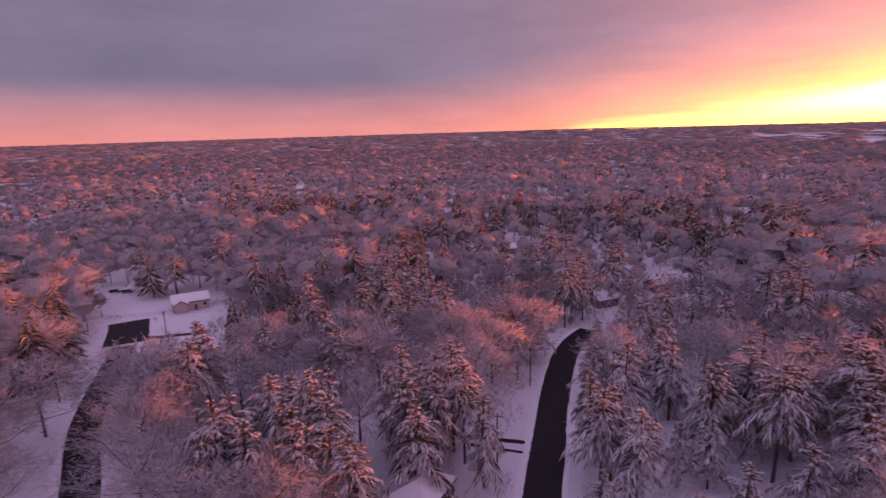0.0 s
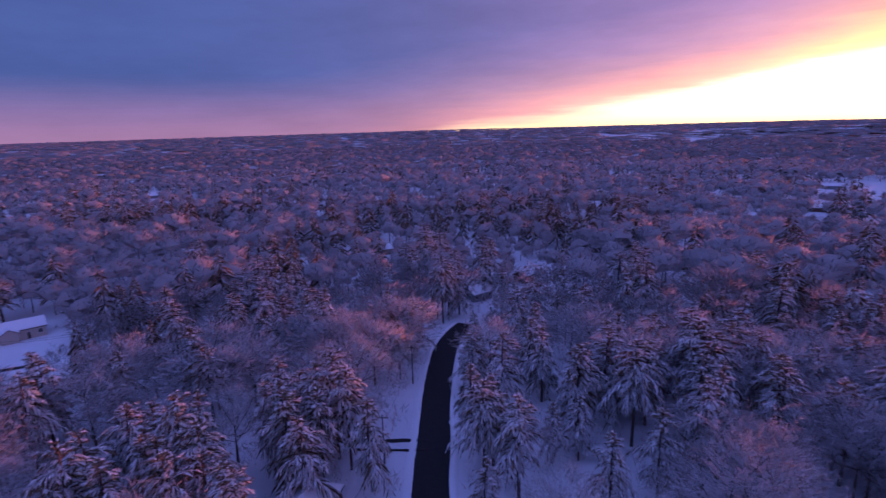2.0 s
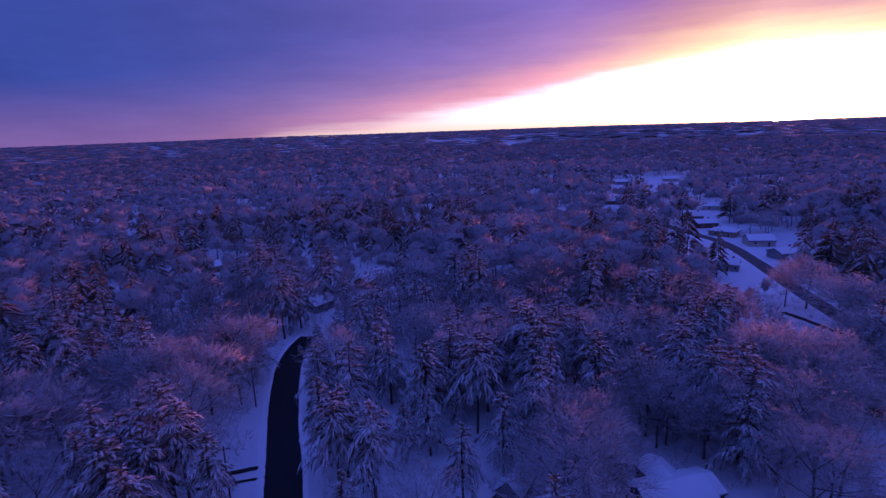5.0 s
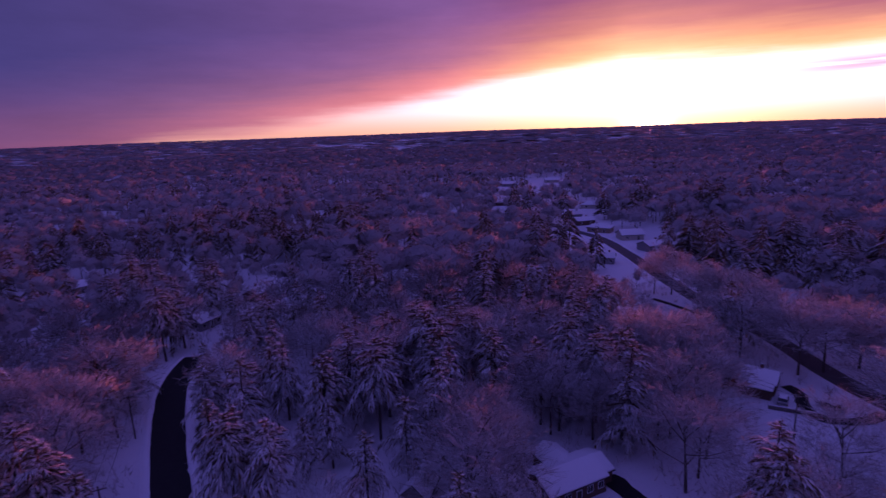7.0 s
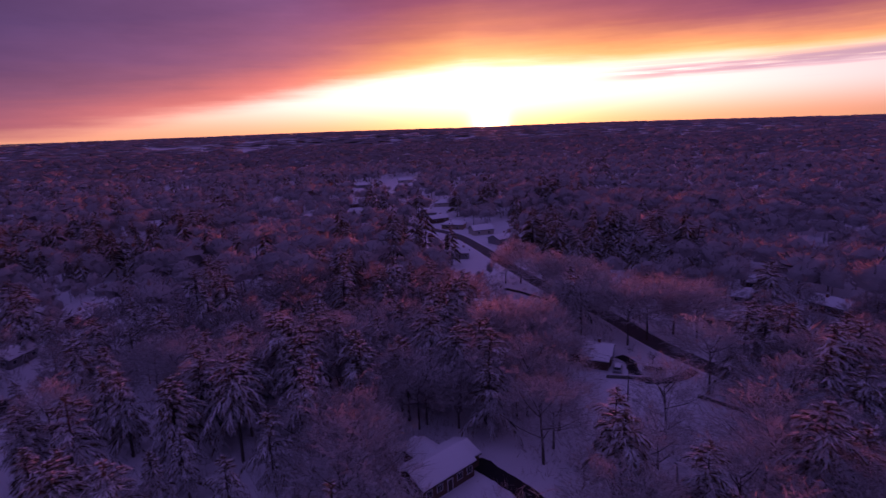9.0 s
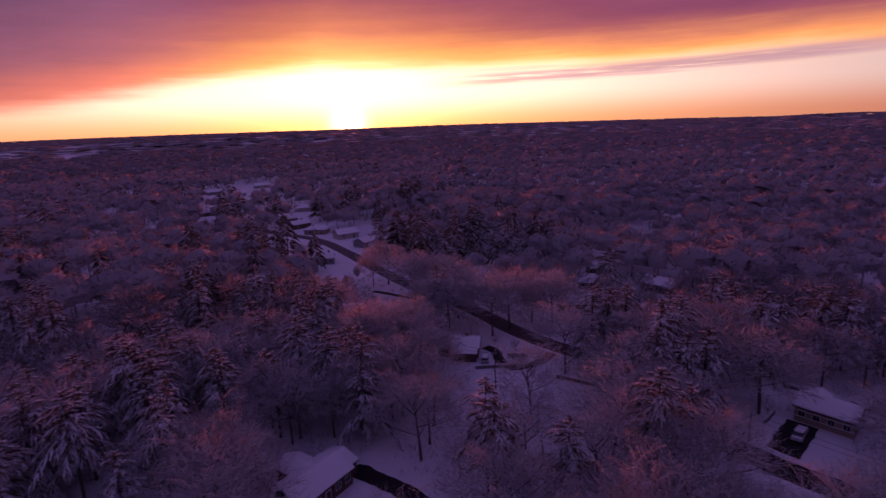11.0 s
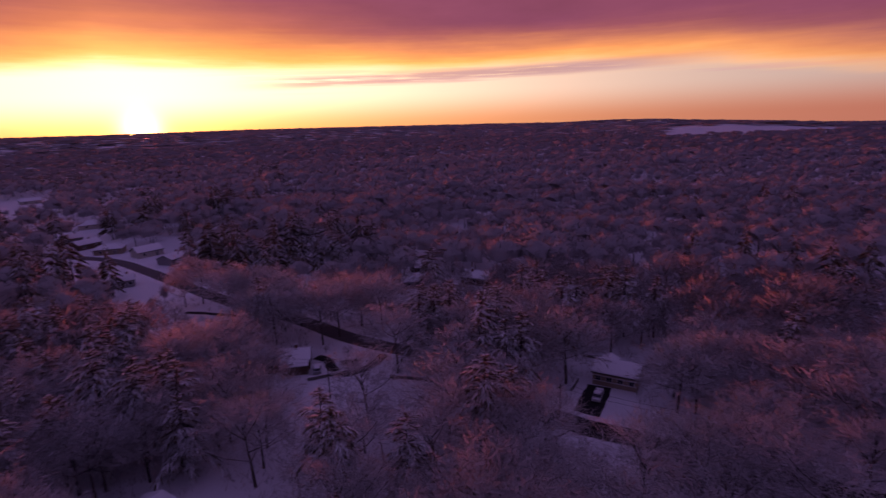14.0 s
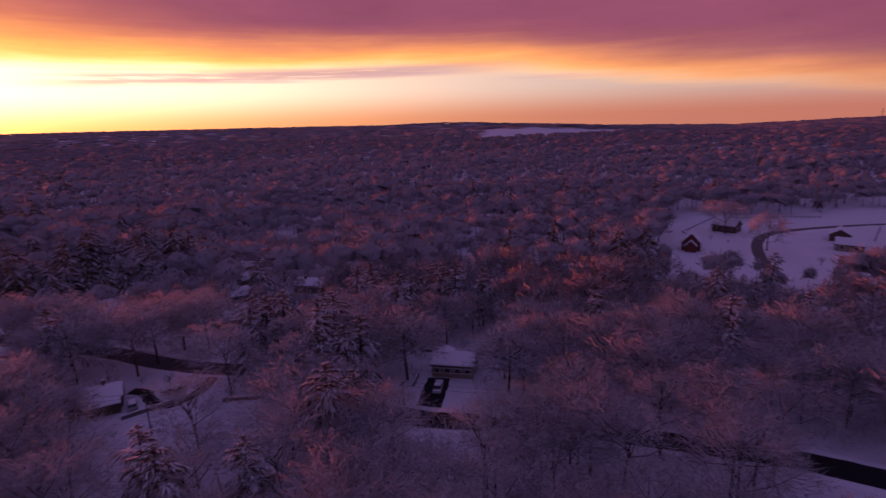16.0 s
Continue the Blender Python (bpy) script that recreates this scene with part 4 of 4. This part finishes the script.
plant_ring(40, 260, -180, -50, 12.0, 2.0, 0.0, [simple_bare(90 + k, 13.0, 30, 0.6) for k in range(4)], [simple_pine(100 + k, 17.0, 30, 0.25) for k in range(4)], 0.24, 124, "behind the lane")


def far_open(x, y):
    """Far snow fields and a frozen lake."""
    r, a = np.hypot(x, y), np.degrees(np.arctan2(x, y))
    lake = (a > 36) & (a < 41.5) & (r > 1600 + 40 * (a - 39) ** 2) & (r < 1960) | (a > 29) & (a < 36.5) & (r > 2150) & (r < 2420) | (a > 38) & (a < 44) & (r > 2350) & (r < 2600)
    slope = (a > 114.5) & (a < 129) & (r > 1430 + 22 * (a - 117)) & (r < 1950)
    return lake | slope


x, y = scatter(wood_rng, 800, 1700, -54, 162, 27.0)
keep = ~far_open(x, y)
# more crowns take the pine tone here, to darken the distance in bands
dark = is_pine(x, y, 0.06)
for which, mats, nm, lab in ((keep & ~dark, [FROST_DIM], "frosted_woods", "frosted leafless woods running to the distance"), (keep & dark, [PINES_FAR], "pine_woods", "far darker crowns, pines in part, among frosted woods")):
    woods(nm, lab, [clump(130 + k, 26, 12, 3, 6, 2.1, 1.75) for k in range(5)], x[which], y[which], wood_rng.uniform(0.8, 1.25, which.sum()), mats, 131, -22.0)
x, y = scatter(wood_rng, 1700, 4800, -56, 164, 76.0)
keep = ~far_open(x, y)
# here too, dark crowns beyond the true pines tone down the horizon
dark = is_pine(x * 0.5, y * 0.5, 0.0)
for which, mats, nm, lab in ((keep & ~dark, [FROST_DIM], "frosted_woods", "far frosted woods reaching the horizon"), (keep & dark, [PINES_FAR], "pine_woods", "far darker woods, pines in part, reaching the horizon")):
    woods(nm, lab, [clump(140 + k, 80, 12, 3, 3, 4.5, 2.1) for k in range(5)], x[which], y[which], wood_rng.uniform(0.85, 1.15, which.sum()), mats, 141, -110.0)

# low frosted brush between the trunks
x, y = scatter(wood_rng, 50, 210, -50, 158, 4.6)
ok = ~blocked(x, y, 0.6, 0.0)
brush = [[join(*(slivers(q := np.random.default_rng(150 + k).normal(0, 0.5, (22, 3)) * [1.3, 1.3, 0.1], q + np.random.default_rng(170 + k).normal(0, 0.45, (22, 3)) + [0, 0, 1.1], 0.09 * np.ones(22), np.random.default_rng(k)),))] for k in range(4)]
woods("underbrush", "frosted low brush between the trunks", brush, x[ok], y[ok], wood_rng.uniform(0.7, 2.4, ok.sum()), [FROST], 160)


# ---------------------------------------------------------------- houses
def roof_outline(w, h, rise, thick, over):
    """Outline in y, z of a gable roof slab."""
    a = w / 2 + over
    k = rise / (w / 2)
    lo, hi = h - over * k, h + rise
    return [(-a, lo), (0, hi), (a, lo), (a, lo + thick), (0, hi + thick), (-a, lo + thick)]


def hip_slab(L, W, h, rise, base, thick, over, inset):
    """A hipped roof as a closed slab."""
    bm = bmesh.new()
    a, b = L / 2 + over, W / 2 + over
    k = rise / (W / 2)
    z0 = h - over * k + base
    rx = max(a - b * inset, 0.2)
    rows = []
    for dz in (0, thick):
        rows.append([bm.verts.new(p) for p in ((-a, -b, z0 + dz), (a, -b, z0 + dz), (a, b, z0 + dz), (-a, b, z0 + dz), (-rx, 0, h + rise + base + dz), (rx, 0, h + rise + base + dz))])
    for (q, flip) in ((rows[0], True), (rows[1], False)):
        for f in ((0, 1, 5, 4), (1, 2, 5), (2, 3, 4, 5), (3, 0, 4)):
            vs = [q[i] for i in f]
            bm.faces.new(vs[::-1] if flip else vs)
    for i in range(4):
        j = (i + 1) % 4
        bm.faces.new((rows[0][i], rows[0][j], rows[1][j], rows[1][i]))
    return bm


def window_at(parent, x, y, z, face, w=1.1, h=1.2):
    """face: 's', 'n' (long sides) or 'e', 'w' (ends)."""
    t = 0.09
    turn = 0 if face in "sn" else 90
    c = (x, y, z)
    bm = bmesh.new()
    lx, ly = (1, 0) if face in "sn" else (0, 1)
    for u in (-1, 1):
        box(bm, (x + lx * u * (w / 2 + 0.05), y + ly * u * (w / 2 + 0.05), z), (0.1, t, h + 0.2), turn)
        box(bm, (x, y, z + u * (h / 2 + 0.05)), (w, t, 0.1), turn)
    box(bm, c, (0.05, t * 0.8, h), turn)
    fr = part("window", bm, TRIM, parent, "white framed window")
    part("pane", boxed(c, (w, 0.05, h), turn), GLASS, fr)


def house(x, y, yaw, L=12.0, W=8.0, h=2.8, rise=2.0, wall="grey", hip=False, chimney=None, wins=3, label="", name="house", door=True, ends=True, depth=0.24):
    top = empty(name, pose(x, y, 0, 0, 0, yaw), label or f"{wall} house with a snow-covered roof among trees", name.replace("_", " "), "houses in the snow" if name == "house" else "")
    m = WALLS[wall]
    if hip:
        part("wall", boxed((0, 0, h / 2 - 0.1), (L, W, h + 0.2)), m, top)
        part("roof", hip_slab(L, W, h, rise, 0.0, 0.16, 0.45, 0.9), SHINGLE, top, "dark shingle roof")
        part("snow_cover", hip_slab(L, W, h, rise, 0.17, depth, 0.38, 0.9), SNOW_CAP, top, "thick white snow on the roof")
    else:
        part("wall", prism([(-W / 2, -0.2), (W / 2, -0.2), (W / 2, h), (0, h + rise), (-W / 2, h)], -L / 2, L / 2), m, top)
        part("roof", prism(roof_outline(W, h + 0.02, rise, 0.16, 0.45), -L / 2 - 0.4, L / 2 + 0.4), SHINGLE, top, "dark shingle roof")
        bm = prism(roof_outline(W, h + 0.19, rise, depth, 0.40), -L / 2 - 0.36, L / 2 + 0.36)
        bmesh.ops.bevel(bm, geom=bm.edges[:], offset=0.07, segments=2, affect="EDGES")
        part("snow_cover", bm, SNOW_CAP, top, "thick white snow on the roof")
    for k in range(wins):
        u = (k + 0.5) / wins * L - L / 2
        if door and k == wins // 2:
            dr = part("door", boxed((u, -W / 2 - 0.01, 1.05), (0.95, 0.1, 2.1), 0, 0.01), DARKWOOD, top, "dark wooden front door")
            part("door_frame", box(box(box(bmesh.new(), (u - 0.55, -W / 2 - 0.03, 1.08), (0.12, 0.1, 2.2)), (u + 0.55, -W / 2 - 0.03, 1.08), (0.12, 0.1, 2.2)), (u, -W / 2 - 0.03, 2.22), (1.22, 0.1, 0.12)), TRIM, dr)
        else:
            window_at(top, u, -W / 2, h * 0.58, "s")
        window_at(top, u, W / 2, h * 0.58, "n")
    if ends:
        for sgn, face in ((-1, "w"), (1, "e")):
            window_at(top, sgn * L / 2, -W * 0.2, h * 0.58, face)
            window_at(top, sgn * L / 2, W * 0.2, h * 0.58, face)
    if chimney:
        cx, cy = chimney
        zt = h + rise + 1.0
        st = part("chimney", boxed((cx, cy, (h + zt) / 2), (0.75, 0.6, zt - h), 0, 0.02), BRICK, top, "brick chimney")
        part("cap", boxed((cx, cy, zt + 0.06), (0.9, 0.75, 0.12), 0, 0.02), STONE, st)
        part("cap_snow", boxed((cx, cy, zt + 0.2), (0.8, 0.66, 0.16), 0, 0.05), SNOW_CAP, st)
    return top


def wing(parent, x, y, yaw, L, W, h, rise, wall):
    """A lower wing set against a house, in its own axes."""
    m = pose(x, y, 0, 0, 0, yaw)
    for nm, bm, mt in (("wing_wall", prism([(-W / 2, -0.2), (W / 2, -0.2), (W / 2, h), (0, h + rise), (-W / 2, h)], -L / 2, L / 2), WALLS[wall]),
                       ("wing_roof", prism(roof_outline(W, h + 0.02, rise, 0.16, 0.4), -L / 2 - 0.3, L / 2 + 0.3), SHINGLE),
                       ("wing_snow", prism(roof_outline(W, h + 0.19, rise, 0.24, 0.35), -L / 2 - 0.26, L / 2 + 0.26), SNOW_CAP)):
        bm.transform(m)
        part(nm, bm, mt, parent)


# the large house by the clearing
big = house(67.8, 45.4, -17, 11.4, 7.4, 3.0, 1.6, "brown", wins=5, label="long brown house with snow-covered roofs and wings")
wing(big, 6.6, 0.9, 0, 3.4, 6.4, 2.5, 1.2, "brown")
wing(big, 1.6, 4.6, 90, 6.5, 5.0, 2.8, 1.2, "brown")
# the house beside the drive loop
n = house(128.9, 36.2, 98, 10.8, 7.8, 2.6, 1.4, "brown", chimney=(-2.0, -1.0), wins=4, label="low brown house with snowy roof and brick chimney")
wing(n, -1.9, 2.2, 0, 6.4, 8.6, 2.25, 0.9, "brown")
# the tan ranch house with a parked pickup
r = house(111.4, -43.4, 58, 9.8, 7.4, 3.2, 1.6, "tan", wins=4, label="tan ranch house with white trim and snowy roof")
wing(r, 3.0, -4.2, 90, 3.6, 3.6, 2.7, 0.9, "tan")
for dy in (1.2, 2.4):
    part("trim_band", boxed((0, 3.74, dy), (9.8, 0.06, 0.14)), TRIM, r)
# the house at the lane
house(-4.6, 77.4, 62, 9.0, 7.4, 3.0, 1.9, "brown", hip=True, chimney=(2.2, 1.2), wins=3, label="brown house with a hipped snow-covered roof")
# the pale house on the open lawn
h1 = house(-92.4, 186.0, 28, 12.0, 8.0, 3.3, 1.9, "cream", wins=4, label="cream house with snowy gable roofs on a lawn")
wing(h1, -3.2, -3.4, 90, 5.0, 4.4, 3.0, 1.3, "cream")

tints = ("grey", "brown", "tan", "cream", "grey", "brown")
for i, (x, y, yaw, L) in enumerate(HOUSES_MID + HOUSES_FAR):
    house(x, y, yaw, L, min(8.5, L * 0.72), 2.8, 1.7 + 0.5 * (i % 3 == 0), tints[i % 6], hip=i % 5 == 2, chimney=(L * 0.2, 0.8) if i % 3 == 1 else None, wins=3 if i < 19 else 2, ends=i < 19)
# small pavilion roof by the clearing
house(43.0, 63.0, 20, 4.4, 4.2, 2.3, 1.4, "grey", hip=True, wins=1, name="garden_shed", label="small shed with a peaked snow-covered roof", ends=False, door=False)

# the farm on the hill
b1 = house(178, -184, -47, 9.0, 7.5, 3.6, 4.0, "red", wins=2, name="barn", label="dark red barn with a steep snowy gable roof", depth=0.3)
wing(b1, -5.6, 0, 0, 3.0, 4.6, 2.6, 2.2, "red")
house(198, -227, 20, 11.0, 8.0, 3.4, 2.6, "brown", wins=3, name="barn", label="brown barn behind a frosted tree", depth=0.3)
house(160, -254, -57, 9.0, 8.0, 3.0, 2.4, "brown", wins=0, name="barn", label="open-fronted dark shed with a snowy roof", ends=False, door=False)
house(146, -239, 30, 10.0, 7.5, 2.8, 2.2, "tan", wins=2, name="barn", label="tan outbuilding with a snow-covered roof", ends=False)


# ---------------------------------------------------------------- vehicles
def car(x, y, yaw, paint, label, pickup=False):
    top = empty("car" if not pickup else "pickup_truck", pose(x, y, 0.08, 0, 0, yaw), label, "car" if not pickup else "pickup truck", "parked cars")
    ln = 5.4 if pickup else 4.5
    hw = 0.92
    low = [(-ln / 2, 0.45), (-ln / 2, 0.95), (ln * 0.22, 1.0), (ln / 2 - 0.15, 0.88), (ln / 2, 0.6), (ln / 2, 0.42)]
    body = prism(low, -hw, hw)
    body.transform(pose(0, 0, 0, 0, 0, -90))
    bmesh.ops.bevel(body, geom=body.edges[:], offset=0.06, segments=2, affect="EDGES")
    part("body", body, PAINT[paint], top)
    cab = [(-0.2, 0.95), (0.1, 1.62), (1.3, 1.66), (1.85, 0.98)] if pickup else [(-1.9, 0.95), (-1.45, 1.45), (0.35, 1.47), (1.15, 0.98)]
    c = prism([(u, w) for u, w in cab], -hw + 0.1, hw - 0.1)
    c.transform(pose(0, 0, 0, 0, 0, -90))
    bmesh.ops.bevel(c, geom=c.edges[:], offset=0.05, segments=2, affect="EDGES")
    part("cabin", c, GLASS, top, "dark glazed cabin")
    xs = [u for u, _ in cab]
    part("roof_snow", boxed(((xs[1] + xs[2]) / 2, 0, cab[1][1] + 0.08), (xs[2] - xs[1] + 0.1, 1.5, 0.16), 0, 0.06), SNOW_CAP, top, "snow on the roof")
    part("bonnet_snow", boxed((ln * 0.36, 0, 0.98), (ln * 0.2, 1.6, 0.12), 0, 0.05), SNOW_CAP, top, "snow on the bonnet")
    if pickup:
        part("bed_snow", boxed((-1.45, 0, 1.0), (2.3, 1.5, 0.2), 0, 0.06), SNOW_CAP, top, "snow in the load bed")
        rack = bmesh.new()
        for u in (-2.5, -1.4, -0.3):
            rod(rack, (u, -0.8, 0.95), (u, -0.8, 1.8), 0.03, 0.03)
            rod(rack, (u, 0.8, 0.95), (u, 0.8, 1.8), 0.03, 0.03)
            rod(rack, (u, -0.8, 1.8), (u, 0.8, 1.8), 0.03, 0.03)
        part("rack", rack, STEEL, top, "metal ladder rack")
    for u in (-ln * 0.32, ln * 0.32):
        for w in (-hw + 0.05, hw - 0.05):
            wh = part("wheel", rod(bmesh.new(), (u, w - 0.1, 0.33), (u, w + 0.1, 0.33), 0.33, 0.33, 14), RUBBER, top)
            part("rim", rod(bmesh.new(), (u, w - 0.115, 0.33), (u, w + 0.115, 0.33), 0.19, 0.19, 10), STEEL, wh)
    for w in (-0.62, 0.62):
        part("headlight", boxed((ln / 2 - 0.02, w, 0.72), (0.08, 0.34, 0.16), 0, 0.02), TRIM, top, "pale headlight")


car(104.3, -36.4, 152, "silver", "silver pickup with a rack in a cleared drive", True)
car(124.3, 28.2, 10, "silver", "silver car with snow on it by the drive")
car(-133.0, 208.0, 5, "black", "dark car parked on a snowy lawn")
car(-127.4, 207.2, 8, "blue", "dark blue car parked on a snowy lawn")
car(127.8, 20.6, 70, "black", "black car parked by the drive loop")


# ---------------------------------------------------------------- poles and wires
def utility_pole(x, y, yaw, height=10.0):
    top = empty("utility_pole", pose(x, y, 0, 0, 0, yaw), "weathered wooden utility pole beside the road", "utility pole", "utility poles")
    part("pole", rod(bmesh.new(), (0, 0, -0.5), (0, 0, height), 0.16, 0.11, 8), DARKWOOD, top)
    part("crossarm", boxed((0, 0, height - 0.6), (2.2, 0.1, 0.12), 0, 0.01), DARKWOOD, top)
    for u in (-0.95, -0.4, 0.4, 0.95):
        part("insulator", rod(bmesh.new(), (u, 0, height - 0.54), (u, 0, height - 0.36), 0.05, 0.035, 6), STEEL, top)
    return top


def wire(p, q, sag):
    cu = bpy.data.curves.new("power_line", "CURVE")
    cu.dimensions, cu.bevel_depth, cu.bevel_resolution = "3D", 0.025, 0
    s = cu.splines.new("POLY")
    s.points.add(12)
    for i, pt in enumerate(s.points):
        t = i / 12
        v = Vector(p).lerp(Vector(q), t)
        pt.co = (v.x, v.y, v.z - sag * 4 * t * (1 - t), 1)
    cu.materials.append(RUBBER)
    tagged(new("power_line", cu), "thin dark sagging power line between poles", "power line", "power lines")


for line, yaw in (([(109.4, 22.5), (117.1, 51.2), (128, 78)], 80), ([(-118, 150), (-84, 152), (-50, 158)], 5), ([(93, -25), (78, -50), (54, -78)], 40), ([(9, 88), (20, 118), (29, 150)], 75)):
    for x, y in line:
        utility_pole(x, y, yaw + 90)
    for (ax, ay), (bx, by) in zip(line, line[1:]):
        for o in (-0.9, 0.9):
            wire((ax + o * math.cos(radians(yaw + 90)), ay + o * math.sin(radians(yaw + 90)), 9.7), (bx + o * math.cos(radians(yaw + 90)), by + o * math.sin(radians(yaw + 90)), 9.7), 0.8)


def pylon(x, y, base, height):
    top = empty("transmission_tower", pose(x, y, base, 0, 0, 60), "far steel lattice tower on the skyline", "transmission tower", "transmission towers")
    bm = bmesh.new()
    for u, v in ((-1, -1), (1, -1), (1, 1), (-1, 1)):
        rod(bm, (u * 4, v * 4, 0), (u * 0.8, v * 0.8, height), 0.5, 0.35, 4)
    part("mast", bm, STEEL, top)
    for k in range(3):
        z = height * (0.7 + 0.12 * k)
        part("arm", boxed((0, 0, z), (14 - 2 * k, 1.0, 0.8)), STEEL, top)
    bm = bmesh.new()
    for k in range(6):
        z, s = height * k / 6, 4 - 3.2 * k / 6
        z2, s2 = height * (k + 1) / 6, 4 - 3.2 * (k + 1) / 6
        rod(bm, (-s, -s, z), (s2, -s2, z2), 0.25, 0.25, 4)
        rod(bm, (s, s, z), (-s2, s2, z2), 0.25, 0.25, 4)
    part("bracing", bm, STEEL, top)


for a in (149.35, 149.75):
    px, py = 4500 * math.sin(radians(a)), 4500 * math.cos(radians(a))
    pylon(px, py, float(ground_z(px, py)), 60)


# ---------------------------------------------------------------- walls, fences, shrubs
def low_wall(p, q, h=0.8, thick=0.5):
    p, q = Vector(p), Vector(q)
    mid, ln = (p + q) / 2, (q - p).length
    yaw = math.degrees(math.atan2(q.y - p.y, q.x - p.x))
    top = empty("stone_wall", pose(mid.x, mid.y, 0, 0, 0, yaw), "low dark line of stones with a cap of snow", "stone wall", "stone walls")
    rng = random.Random(int(mid.x * 7 + mid.y))
    bm = bmesh.new()
    u = -ln / 2
    while u < ln / 2:
        w = rng.uniform(0.5, 1.0)
        box(bm, (u + w / 2, rng.uniform(-0.05, 0.05), h * 0.45), (w * 0.95, thick * rng.uniform(0.85, 1.1), h * rng.uniform(0.9, 1.15)), rng.uniform(-4, 4), 0.06)
        u += w
    part("stones", bm, STONE, top)
    part("snow_cap", boxed((0, 0.1, h + 0.04), (ln, thick * 0.8, 0.14), 0, 0.05), SNOW_CAP, top, "snow on the wall")


# dark lines on the snow, built as walls; fifth and sixth are deck rails
for p, q in (((119.9, 56), (119.4, 49)), ((119, 9.7), (116.7, 1)), ((119.5, 29.7), (123.2, 19.5)), ((115.5, 43.5), (113.6, 38.6)), ((125.3, -39.3), (123.4, -43.3)),
             ((118, -52.7), (115, -58.5)), ((108, -31.5), (112, -34))):
    low_wall(p, q)


def fence(p, q):
    p, q = Vector((*p, 0)), Vector((*q, 0))
    n = max(2, int((q - p).length / 3))
    yaw = math.degrees(math.atan2(q.y - p.y, q.x - p.x))
    top = empty("fence", pose(p.x, p.y, 0, 0, 0, yaw), "dark wooden post and rail fence in snow", "fence", "fences")
    ln = (q - p).length
    for i in range(n + 1):
        part("post", boxed((ln * i / n, 0, 0.5), (0.16, 0.16, 1.3), 0, 0.02), DARKWOOD, top)
    for z in (0.55, 1.0):
        part("rail", boxed((ln / 2, 0.1, z), (ln, 0.06, 0.12)), DARKWOOD, top)


for p, q in (((150, -262), (168, -296)), ((206, -208), (226, -250)), ((222, -252), (198, -296)), ((188, -196), (206, -206)), ((119, -50), (111, -56))):
    fence(p, q)

shrub_kinds = [bare_shape(200 + k, 4.2, 7, 4, 10, 1, 0.06) for k in range(2)]
first = {}
for i, (x, y, s) in enumerate(((132, 21.5, 0.9), (126, 26.5, 0.5), (-98, 172, 0.45), (76, 50, 0.6), (112, -33, 0.5), (104, -45, 0.6), (136, 28, 0.5), (63, 52, 0.6), (199, -220, 1.6),
                                (178, -206, 0.9), (186, -204, 0.8), (150, -236, 1.4), (121, 24, 0.5), (-106, 168, 0.4), (196, -262, 0.7), (128, -192, 1.2), (135, -206, 1.1))):
    k = i % 2
    if k not in first:
        first[k] = tree_thing("shrub", shrub_kinds[k], (BARK, FROST), ("stems", "twigs"), "rounded leafless shrub white with frost", "shrub", "frosted shrubs")
        first[k].matrix_basis = placed(x, y, i * 40, s)
    else:
        copy_thing(first[k], placed(x, y, i * 40, s))
